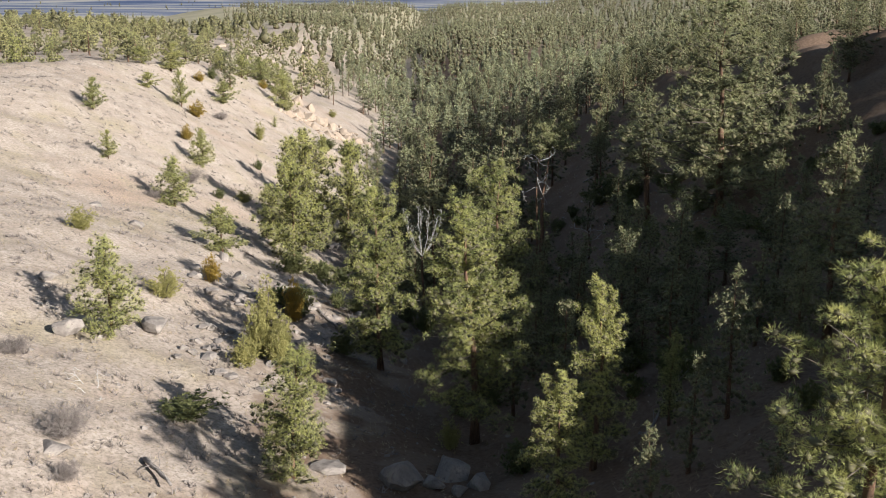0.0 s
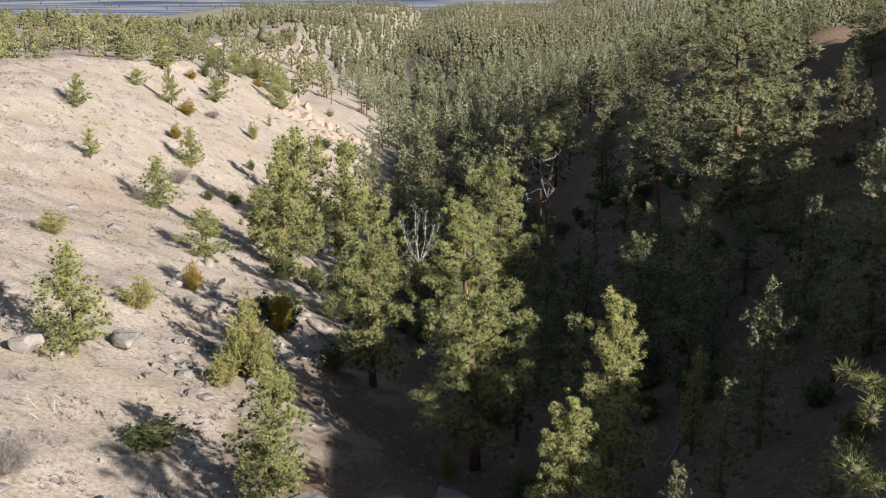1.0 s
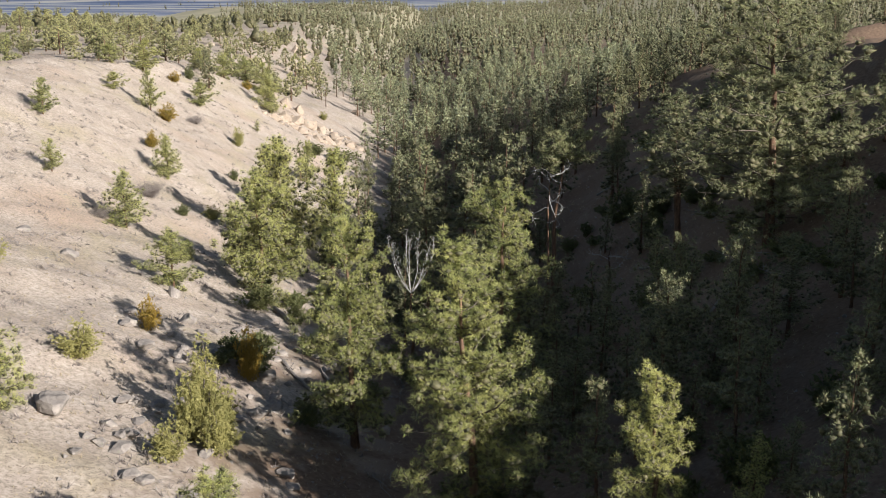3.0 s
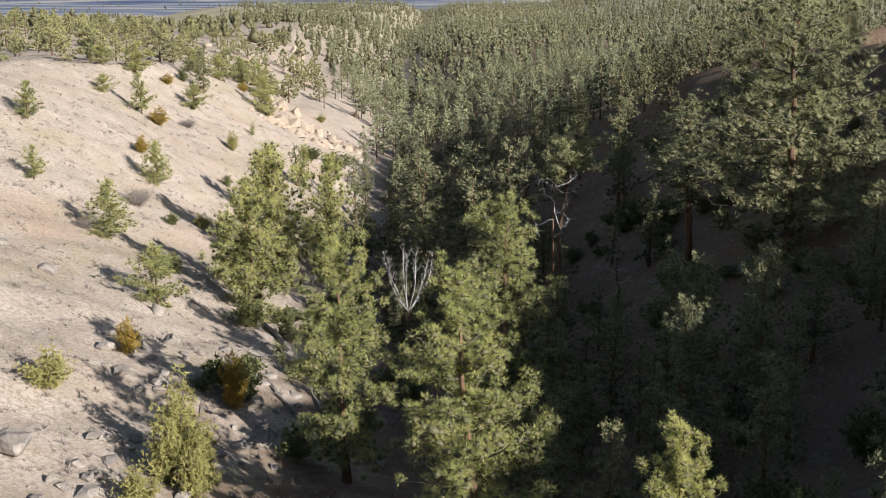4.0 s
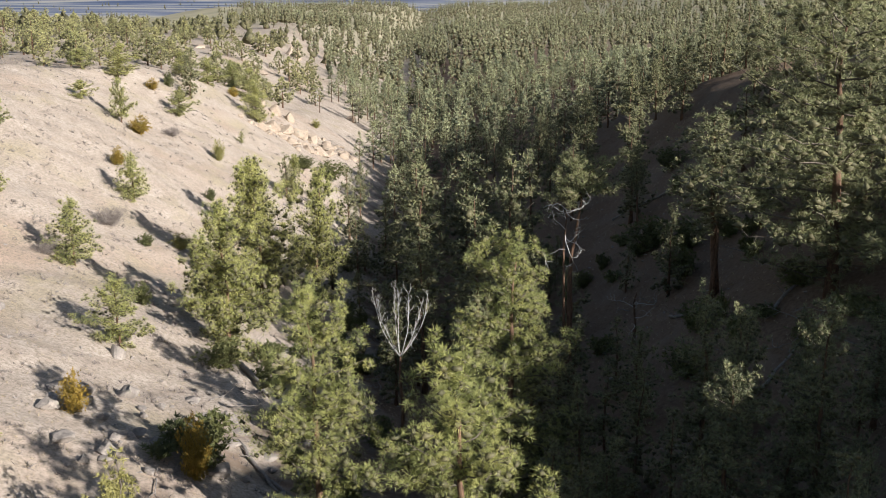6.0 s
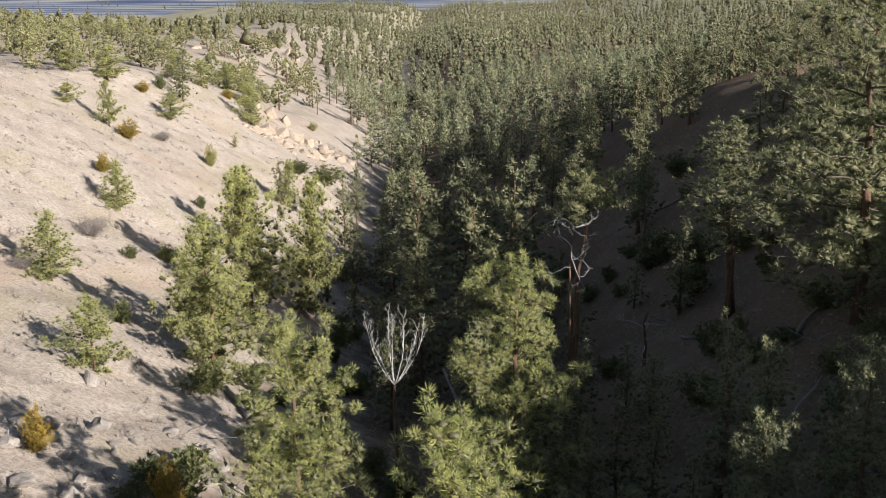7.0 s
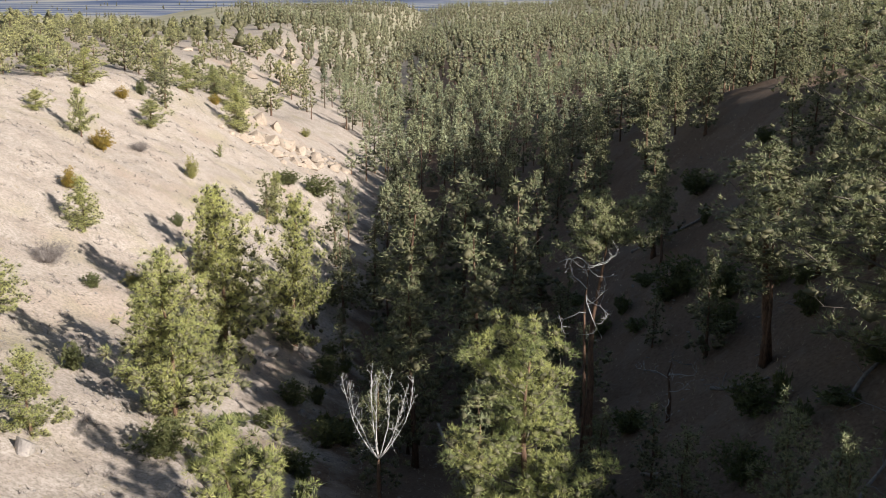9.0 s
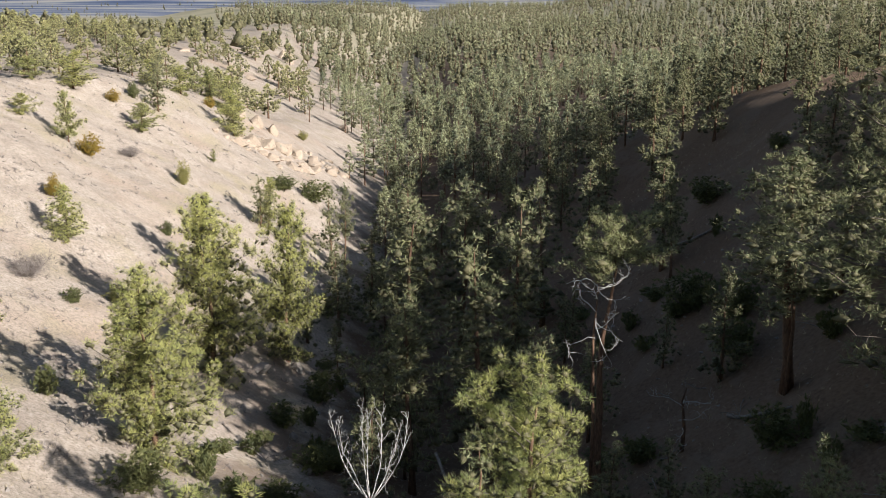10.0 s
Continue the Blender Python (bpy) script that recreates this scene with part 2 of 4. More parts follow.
def blades(centres, ways, size, width, count, wide, r):
    """Bursts of narrow blades at centres, leaning towards ways: vertices and triangles."""
    n = len(centres)
    d = unit(r.normal(size=(n, count, 3)) + wide * ways[:, None, :])
    s = (size if np.ndim(size) == 0 else size[:, None]) * r.uniform(0.65, 1.15, (n, count))
    side = unit(np.cross(d, r.normal(size=(n, count, 3)))) * (s * width)[..., None]
    root = centres[:, None, :] + d * (0.06 * s)[..., None]
    v = np.stack([root - side, root + side, centres[:, None, :] + d * s[..., None]], 2).reshape(-1, 3)
    return v, np.arange(len(v)).reshape(-1, 3)


def clods(centres, size, r, flat=0.75, upper=False):
    """Small uneven eight-sided clumps of foliage: vertices and triangles."""
    n = len(centres)
    base = np.array([[1, 0, 0], [0, 1, 0], [-1, 0, 0], [0, -1, 0], [0, 0, 1], [0, 0, -1]], float)
    tris = np.array([[0, 1, 4], [1, 2, 4], [2, 3, 4], [3, 0, 4], [1, 0, 5], [2, 1, 5], [3, 2, 5], [0, 3, 5]])[: 4 if upper else 8]
    v = base[None] * r.uniform(0.6, 1.4, (n, 6, 1)) + r.normal(0, 0.26, (n, 6, 3))
    a = r.uniform(0, 6.28, n)
    c, s = np.cos(a)[:, None], np.sin(a)[:, None]
    v = np.stack([v[..., 0] * c - v[..., 1] * s, v[..., 0] * s + v[..., 1] * c, v[..., 2] * flat], -1)
    v = v * (size * r.uniform(0.75, 1.25, n))[:, None, None] + centres[:, None, :]
    return v.reshape(-1, 3), (tris[None] + 6 * np.arange(n)[:, None, None]).reshape(-1, 3)


def puffs(centres, rad, bristles, size, width, r, core):
    """Rounded cushions of needles at the ends of branches: vertices and triangles."""
    n = len(centres)
    squash = np.array([1, 1, 0.85])
    d = unit(r.normal(size=(n, bristles, 3)) + [0, 0, 0.35])
    root = centres[:, None, :] + d * squash * (rad[:, None] * r.uniform(0.5, 0.95, (n, bristles)))[..., None]
    way = unit(d + 0.4 * r.normal(size=d.shape) + [0, 0, 0.3])
    s = size * r.uniform(0.6, 1.25, (n, bristles))
    side = unit(np.cross(way, r.normal(size=d.shape))) * (s * width)[..., None]
    v = np.stack([root - side, root + side, root + way * s[..., None]], 2).reshape(-1, 3)
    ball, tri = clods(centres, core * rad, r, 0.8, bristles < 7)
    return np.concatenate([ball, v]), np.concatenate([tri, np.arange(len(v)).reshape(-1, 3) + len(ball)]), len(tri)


def far_crown(seed, tall, reach, lumps, rad, bristles, size, width, core, body):
    """The lobed crown of a pine seen from far off: cushions over a tapering outline."""
    r = np.random.default_rng(seed)
    u = np.sort(r.uniform(0, 1, lumps)) ** 0.92
    u[-1] = 0.995
    az = r.uniform(0, 6.28, lumps)
    lobes = 0.85 + 0.28 * np.sin(r.integers(2, 4) * az + 9 * u + r.uniform(0, 6.28))
    bare = r.uniform(0.10, 0.2)
    out = reach * (1 - u) ** r.uniform(0.5, 0.8) * np.minimum(1, 0.5 + 3 * u) * lobes * np.sqrt(r.uniform(0.25, 1, lumps))
    c = np.column_stack([out * np.cos(az), out * np.sin(az), tall * (bare + (0.97 - bare) * u)])
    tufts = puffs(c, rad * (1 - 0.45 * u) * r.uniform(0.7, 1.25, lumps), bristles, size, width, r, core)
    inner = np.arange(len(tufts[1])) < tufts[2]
    if not body:
        return tufts[0], tufts[1], inner
    f = np.linspace(0.05, 0.88, body)
    axis = np.column_stack([r.normal(0, 0.12 * reach, (body, 2)), tall * (bare + (0.95 - bare) * f)])
    heart = clods(axis, reach * 0.5 * (1 - f) ** 0.65 + 0.15, r, 1.2)
    return (*joined([tufts[:2], heart]), np.append(inner, np.arange(len(heart[1])) >= 0))


def pine_parts(seed, h, reach, bare, limbs, rad, bristles, size, width, lean=0.0, taper=0.6, sides=7, twiggy=0.4, core=0.6, fill=1.25):
    """A ponderosa pine: trunk, branches and needle crown as (verts, faces)."""
    r = np.random.default_rng(seed)
    k = 9
    t = np.linspace(0, 1, k)
    bend = np.cumsum(r.normal(0, 0.012 * h, (k, 2)), 0) * t[:, None] + np.outer(t ** 1.5, [lean * h, 0])
    spine = np.column_stack([bend, t * h * 0.985 - 0.25 * (t == 0)])
    girth = h * 0.0165 * (1 - t) ** 0.85 + 0.015
    girth[0] *= 1.35
    trunk = tube(spine, girth, sides)
    where = lambda f: np.array([np.interp(f, t, spine[:, q]) for q in range(3)])  # noqa: E731
    twigs, qs, rs = [], [], []
    az = r.uniform(0, 6.28)
    lop = r.uniform(0.75, 1.15, 7)
    for i in range(limbs):
        u = min(0.99, max(0.0, (i // 4 * 4 + 2 + r.normal(0, 2.2)) / limbs))
        f = bare + (0.985 - bare) * u
        az += 2.4 + r.normal(0, 0.35)
        low = min(1.0, 0.5 + u / 0.2 * 0.5)
        length = reach * (1 - u) ** taper * low * r.uniform(0.55, 1.15) * lop[int((az % 6.283) / 6.283 * 7) % 7] + 0.02 * h
        up = -0.12 + 0.8 * u ** 1.2 + r.normal(0, 0.22)
        o = where(f)
        s = np.linspace(0, 1, 5)
        flat = np.array([math.cos(az), math.sin(az), 0])
        rise = length * (math.sin(up) * s + 0.16 * s ** 2.2)
        line = o + np.outer(s * length * math.cos(up), flat) + np.outer(rise, [0, 0, 1])
        line[1:-1] += r.normal(0, 0.03 * length, (3, 3))
        if u < 0.93 and twiggy:
            twigs.append(tube(line, np.linspace(1, 0.22, 5) * (0.010 * length + 0.014), 4))
        elif u < 0.93 and i % 3 == 0:
            twigs.append(tube(line[[0, 2, 4]], (0.05, 0.03, 0.012), 3))
        m = max(1, int(round(fill * length / rad * r.uniform(0.8, 1.2))))
        along = np.append(r.uniform(0.08, 1.0, m), 1.0)[: m + 1 if fill > 1 else m]
        cross = np.array([-flat[1], flat[0], 0])
        for a in along:
            p = np.array([np.interp(a, s, line[:, q]) for q in range(3)])
            off = cross * r.normal(0, 0.2 * length * min(a, 0.85)) + np.array([0, 0, r.normal(0.3, 0.8) * rad])
            if r.uniform() < 0.5 * twiggy and u < 0.9:
                twigs.append(tube(np.stack([p - 0.3 * rad * flat, p + 0.5 * off, p + off]), [0.018, 0.014, 0.008], 3))
            qs.append(p + off)
            rs.append(rad * (1 - 0.38 * u) * r.uniform(0.65, 1.2))
    qs.append(where(0.985))
    rs.append(0.5 * rad)
    crown = puffs(np.array(qs), np.array(rs), bristles, size, width, r, core)
    return trunk, joined(twigs) if twigs else trunk, crown


def part(name, verts_faces, material, parent, label="", rounded=False):
    me = mesh_of(name, *verts_faces, material)
    ob = new(name, smooth(me) if rounded else me)
    ob.parent = parent
    return tagged(ob, label)


def make_pine(label, *args, **more):
    root = new("pine_tree")
    leaf = more.pop("needles", NEEDLES)
    trunk, twigs, crown = pine_parts(*args, **more)
    wood = part("trunk", joined([trunk, twigs]), BARK, root, rounded=True)
    wood.data.materials.append(TWIG)
    wood.data.polygons.foreach_set("material_index", (np.arange(len(wood.data.polygons)) >= len(trunk[1])).astype(np.int32))
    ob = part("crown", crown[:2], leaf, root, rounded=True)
    # cores of the cushions take the painted shade colour
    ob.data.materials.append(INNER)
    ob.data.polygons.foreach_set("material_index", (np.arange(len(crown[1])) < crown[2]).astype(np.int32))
    return tagged(root, label, "tree")


def bush_parts(seed, h, wide, stems, tufts, count, size, width, cone):
    """A juniper or bush: stems, foliage."""
    r = np.random.default_rng(seed)
    sticks, cs, ds = [], [], []
    for i in range(stems):
        az, f = r.uniform(0, 6.28), math.sqrt((i + 0.5) / stems)
        out = wide * f * r.uniform(0.6, 1.1)
        top = h * (1 - cone * f) * r.uniform(0.75, 1.05)
        flat = np.array([math.cos(az), math.sin(az), 0])
        s = np.linspace(0, 1, 5)
        line = np.outer(s ** 0.8 * out, flat) + np.outer(s * top, [0, 0, 1.0]) + r.normal(0, 0.03 * h, (5, 3)) * s[:, None]
        line[0, 2] = -0.15
        sticks.append(tube(line, np.linspace(1, 0.2, 5) * (0.012 * h + 0.012), 4))
        for _ in range(tufts):
            a = r.uniform(0.18, 1.0)
            p = np.array([np.interp(a, s, line[:, q]) for q in range(3)])
            g = r.normal(0, 1, 3) * np.array([1, 1, 0.8]) * (0.11 * wide + 0.05)
            cs.append(p + g)
            ds.append(unit(g) * 0.5 + flat * 0.4 * f + np.array([0, 0, 0.8]))
    return sticks, blades(np.array(cs), unit(np.array(ds)), size, width, count, 0.9, r)


def make_bush(kind, label, category, leaf, *args):
    root = new(kind)
    sticks, leaves = bush_parts(*args)
    for stick in sticks[::4]:
        part("stem", stick, TWIG, root, rounded=True)
    part("foliage", leaves, leaf, root)
    return tagged(root, label, category)


def put(ob, x, y, size=1.0, turn=None, sink=0.05, tall=1.0):
    """A copy of a thing on the land."""
    turn = rng.uniform(0, 360) if turn is None else turn
    z = float(land(x, y) + crumble(x, y)) - sink
    return copy_thing(ob, pose(x, y, z, 0, 0, turn) @ Matrix.Diagonal((size, size, size * tall, 1)))


def drop(ob):
    """Take away a model that was only there to be copied."""
    for o in (*ob.children_recursive, ob):
        bpy.data.objects.remove(o)


# ---- near pines: x, y, height of the top, model, width ----
NEAR_LABEL = "tall green ponderosa pine with long needle tufts"
TALL, PLAIN = [
    [
        make_pine("tall sunlit ponderosa pine with a bare lower trunk", 11, 16.0, 4.4, 0.16, 62, *puff, 0.0, 0.46, fill=full, core=0.58, needles=leaf),
        make_pine("tall green ponderosa pine with a crowded rounded crown", 12, 15.0, 4.3, 0.10, 62, *puff, 0.02, 0.48, fill=full, core=0.58, needles=leaf),
        make_pine(NEAR_LABEL, 13, 14.0, 4.0, 0.12, 58, *puff, -0.02, 0.46, fill=full, core=0.58, needles=leaf),
        make_pine(NEAR_LABEL, 14, 14.0, 3.7, 0.07, 60, *puff, 0.0, 0.58, fill=full, core=0.58, needles=leaf),
    ]
    for leaf, full, puff in ((NEEDLES, 2.1, (0.38, 84, 0.19, 0.05)), (DEEP_SHADE, 1.5, (0.43, 30, 0.24, 0.066)))
]
SPREAD = make_pine("broad old ponderosa pine with a flat spreading crown", 21, 16.0, 7.2, 0.04, 66, 0.42, 56, 0.22, 0.06, 0.0, 0.42, core=0.58, fill=1.7, needles=DEEP_SHADE)
FLAT = make_pine("ponderosa pine with a flat top above bare limbs", 22, 14.0, 2.5, 0.89, 24, 0.30, 50, 0.2, 0.055, 0.0, 0.22, core=0.58, fill=2.2, needles=DEEP_SHADE)
SMALL = [
    make_pine("young bushy ponderosa pine on the slope", 31, 6.0, 2.9, 0.04, 44, 0.26, 32, 0.17, 0.075, 0.0, 0.62, core=0.55, fill=2.3),
    make_pine("young ponderosa pine with an open crown", 32, 6.0, 2.8, 0.08, 40, 0.26, 32, 0.17, 0.075, 0.03, 0.56, core=0.55, fill=2.3),
    make_pine("young leaning ponderosa pine on pale soil", 33, 6.0, 3.1, 0.05, 44, 0.26, 32, 0.17, 0.075, -0.05, 0.58, core=0.55, fill=2.3),
]
MID = [make_pine("green ponderosa pine in the ravine woods", 40 + i, 12.0, (3.4, 3.0, 3.8, 3.1, 3.5)[i], (0.08, 0.14, 0.16, 0.06, 0.10)[i], 38, 0.48, 21, 0.27, 0.08, (0, 0.03, -0.03, 0, 0)[i], (0.66, 0.6, 0.5, 0.75, 0.62)[i], 5, 0, 0.62, 1.35, needles=DEEP_SHADE) for i in range(5)]
LUSH = make_pine("full bushy ponderosa pine with lush yellow green crown", 17, 9.0, 3.4, 0.07, 58, 0.34, 46, 0.20, 0.065, 0.02, 0.5, fill=2.2, core=0.58)
HIGH = make_pine("tall ponderosa pine with a long bare reddish trunk", 23, 16.0, 3.6, 0.40, 44, 0.42, 28, 0.24, 0.075, 0.02, 0.5, fill=1.8, core=0.58, needles=DEEP_SHADE)
LOW = [make_pine("low bushy pine on the open plateau", 50 + i, 5.0, (3.1, 3.4, 2.9)[i], 0.05, 22, 0.40, 22, 0.23, 0.09, 0.0, (0.45, 0.38, 0.55)[i], 5, 0, 0.6, 1.9) for i in range(3)]
TOPS = 46.0
taken = []


def pine_to(model, tall, x, y, top, wide=1.0, turn=None):
    """A pine whose top reaches the given height below the camera's first place."""
    g = float(land(x, y))
    size = max(1.5, top + TOPS - g) / tall
    taken.append((x, y))
    ob = put(model, x, y, size, turn)
    ob.matrix_basis = ob.matrix_basis @ Matrix.Diagonal((wide, wide, 1, 1))
    return ob


SIZES = (16.0, 15.0, 14.0, 14.0)
for model, x, y, top, wide in (
    (0, 2.4, 68.0, -14.0, 1.05), (1, 4.8, 90.7, -15.4, 1.0), (2, -5.2, 81.6, -15.6, 0.95), (3, 9.2, 56.5, -16.3, 0.95),
    (2, 6.2, 49.6, -19.6, 1.0), (3, 14.0, 58.0, -19.8, 0.8), (2, 13.8, 31.0, -8.2, 1.15),
):
    pine_to(TALL[model], SIZES[model], x, y, top, wide)
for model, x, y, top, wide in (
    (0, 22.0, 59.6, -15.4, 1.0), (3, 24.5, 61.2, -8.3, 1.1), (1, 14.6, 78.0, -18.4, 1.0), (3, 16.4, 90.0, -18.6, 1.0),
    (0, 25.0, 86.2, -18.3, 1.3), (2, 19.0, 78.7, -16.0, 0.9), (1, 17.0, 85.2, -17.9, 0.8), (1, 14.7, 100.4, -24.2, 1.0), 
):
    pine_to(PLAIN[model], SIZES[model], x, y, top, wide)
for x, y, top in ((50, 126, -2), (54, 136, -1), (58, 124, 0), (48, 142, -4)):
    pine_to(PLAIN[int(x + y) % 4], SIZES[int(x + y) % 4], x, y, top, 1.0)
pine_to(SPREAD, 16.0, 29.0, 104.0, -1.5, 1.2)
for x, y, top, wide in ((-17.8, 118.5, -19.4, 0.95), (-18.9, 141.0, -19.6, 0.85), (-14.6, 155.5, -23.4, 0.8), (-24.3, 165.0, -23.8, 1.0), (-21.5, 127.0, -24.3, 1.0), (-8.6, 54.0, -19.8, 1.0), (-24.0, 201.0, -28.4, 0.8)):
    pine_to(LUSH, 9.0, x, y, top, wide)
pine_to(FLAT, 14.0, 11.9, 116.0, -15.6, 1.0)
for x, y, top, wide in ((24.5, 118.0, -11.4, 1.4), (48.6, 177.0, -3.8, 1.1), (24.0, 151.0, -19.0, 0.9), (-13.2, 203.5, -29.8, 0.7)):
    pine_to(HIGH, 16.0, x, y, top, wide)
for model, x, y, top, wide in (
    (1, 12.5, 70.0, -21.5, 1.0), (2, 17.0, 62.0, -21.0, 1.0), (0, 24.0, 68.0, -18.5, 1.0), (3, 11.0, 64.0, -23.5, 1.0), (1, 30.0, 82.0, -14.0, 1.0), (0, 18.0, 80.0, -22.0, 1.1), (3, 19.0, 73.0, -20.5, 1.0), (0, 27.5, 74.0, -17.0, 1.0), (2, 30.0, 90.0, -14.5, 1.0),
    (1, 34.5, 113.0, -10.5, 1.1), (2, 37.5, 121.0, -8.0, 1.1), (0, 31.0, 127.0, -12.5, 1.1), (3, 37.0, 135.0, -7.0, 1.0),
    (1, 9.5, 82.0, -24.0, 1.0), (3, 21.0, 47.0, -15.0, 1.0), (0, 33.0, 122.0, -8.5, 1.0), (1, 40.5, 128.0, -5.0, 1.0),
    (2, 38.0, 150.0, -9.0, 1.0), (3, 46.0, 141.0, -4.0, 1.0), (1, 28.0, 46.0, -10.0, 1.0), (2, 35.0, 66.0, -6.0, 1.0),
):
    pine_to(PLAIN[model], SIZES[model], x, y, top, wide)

for model, x, y, top, wide in (
    (0, -23.2, 68.0, -17.0, 1.0), (0, -33.9, 126.8, -20.9, 1.1), (2, -24.2, 109.0, -23.0, 1.1), (1, -44.6, 135.0, -18.4, 1.0),
    (0, -37.3, 157.6, -21.4, 1.0), (1, -53.3, 156.2, -13.3, 1.2), (2, -54.7, 191.0, -15.0, 1.7), (1, -48.4, 190.2, -15.0, 0.8),
    (2, -45.9, 215.0, -18.9, 1.5), (0, -37.7, 245.3, -20.2, 1.0), (1, -42.0, 262.0, -19.0, 1.2), (0, -47.0, 268.0, -17.5, 1.3),
    (2, -48.9, 251.9, -15.6, 1.5), (1, -51.8, 242.1, -14.2, 1.5), (0, -57.1, 217.5, -11.3, 1.6), (2, -61.6, 212.0, -11.5, 1.8), (1, -36.2, 220.7, -27.1, 0.9),
):
    pine_to(SMALL[model], 6.0, x, y, top, wide)

# unseen pines added along the ridge to cast dappled shade into the ravine
for i in range(24):
    y = -66 + 7.0 * i + rng.uniform(-2.5, 2.5)
    pine_to(MID[rng.integers(5)], 12.0, 63 + 0.12 * (y - 15) + rng.uniform(-3, 3), y, (7.5 if y > 30 else 5.5) + rng.uniform(-2.5, 1.5), 1.3)
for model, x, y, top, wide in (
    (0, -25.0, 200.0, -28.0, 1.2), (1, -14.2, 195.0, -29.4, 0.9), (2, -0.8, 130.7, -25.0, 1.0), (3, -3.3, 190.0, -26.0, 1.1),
    # those at y 97.8 and 99.5 are added, mostly hidden, to shade the bank
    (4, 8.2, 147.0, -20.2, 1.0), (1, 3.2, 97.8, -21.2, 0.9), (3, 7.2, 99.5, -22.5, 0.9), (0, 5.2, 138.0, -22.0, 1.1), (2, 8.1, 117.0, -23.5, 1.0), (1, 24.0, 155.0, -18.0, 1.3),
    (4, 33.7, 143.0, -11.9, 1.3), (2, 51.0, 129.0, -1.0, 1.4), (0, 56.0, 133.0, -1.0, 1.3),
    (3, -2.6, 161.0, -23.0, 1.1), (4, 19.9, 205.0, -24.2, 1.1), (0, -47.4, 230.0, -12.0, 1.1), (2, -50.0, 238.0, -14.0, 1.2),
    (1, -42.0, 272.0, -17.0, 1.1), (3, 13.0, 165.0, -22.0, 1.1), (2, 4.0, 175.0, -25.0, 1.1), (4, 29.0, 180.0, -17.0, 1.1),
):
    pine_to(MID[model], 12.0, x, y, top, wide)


# ---- woods ----
def wooded(x, y):
    """How thickly pines stand: none on the pale bank and the open plain."""
    u = x - wood_edge(y)
    valley = sst(-6, 5, u) * sst(104, 150, y + 0.8 * x) * (1 - 0.85 * sst(10, 18, x) * (1 - sst(165, 205, y)))
    bank = 0.27 * sst(0, 30, y - (205 + 3.7 * (x + 60))) * (1 - sst(-44, -36, x)) * (1 - 0.6 * sst(420, 700, y)) * (1 - sst(800, 950, y))
    slope = 0.3 * sst(310, 380, y) * sst(-45, -10, u)
    grove = sst(0.55, 0.8, np.sin(x * 0.017 + 1.1 * np.sin(y * 0.006)) * np.sin(y * 0.011 + x * 0.004)) * sst(1900, 2200, y) * (1 - valley)
    glade = sst(0.45, 0.75, np.sin(x * 0.083 + 2.1 * np.sin(y * 0.031)) * np.sin(y * 0.057 + 1.7 * np.sin(x * 0.043)))
    return np.clip(np.maximum(np.maximum(valley * (1 - 0.75 * glade), bank), slope), 0, 1) + 0.6 * grove


def scatter(y0, y1, cell, x0=-1.0, x1=1.0):
    """Jittered places between two distances, over the width that the walk looks at."""
    out = []
    for y in np.arange(y0, y1, cell):
        half = 0.47 * y + 12
        for x in np.arange(-half, half, cell):
            px, py = x + rng.uniform(-0.48, 0.48) * cell, y + rng.uniform(-0.48, 0.48) * cell
            if rng.uniform() < wooded(px, py):
                out.append((px, py))
    return out


near_woods = [p for p in scatter(104, 262, 7.2) if min(math.hypot(p[0] - a, p[1] - b) for a, b in taken) > 4.2]
near_woods.sort(key=lambda p: p[1])
for x, y in near_woods[:115]:
    if x < -28:
        put(LOW[rng.integers(3)], x, y, rng.uniform(1.0, 1.6))
    else:
        put(MID[rng.integers(5)], x, y, rng.uniform(0.45, 0.8) if y < 165 else rng.uniform(0.6, 1.05))


for i in range(26):
    x, y = rng.uniform(5, 30), rng.uniform(48, 90)
    if min(math.hypot(x - a, y - b) for a, b in taken) > 2.6:
        taken.append((x, y))
        put(MID[rng.integers(5)], x, y, rng.uniform(0.4, 0.7), None, 0.05, 1.1)
shaded = 0
while shaded < 50:
    x, y = rng.uniform(5, 44), rng.uniform(42, 150)
    if 12 < x < 36 and 92 < y < 170 and rng.uniform() < 0.9 or min(math.hypot(x - a, y - b) for a, b in taken) < 3.2:
        continue
    shaded += 1
    taken.append((x, y))
    put(MID[rng.integers(5)], x, y, rng.uniform(0.35, 0.75))


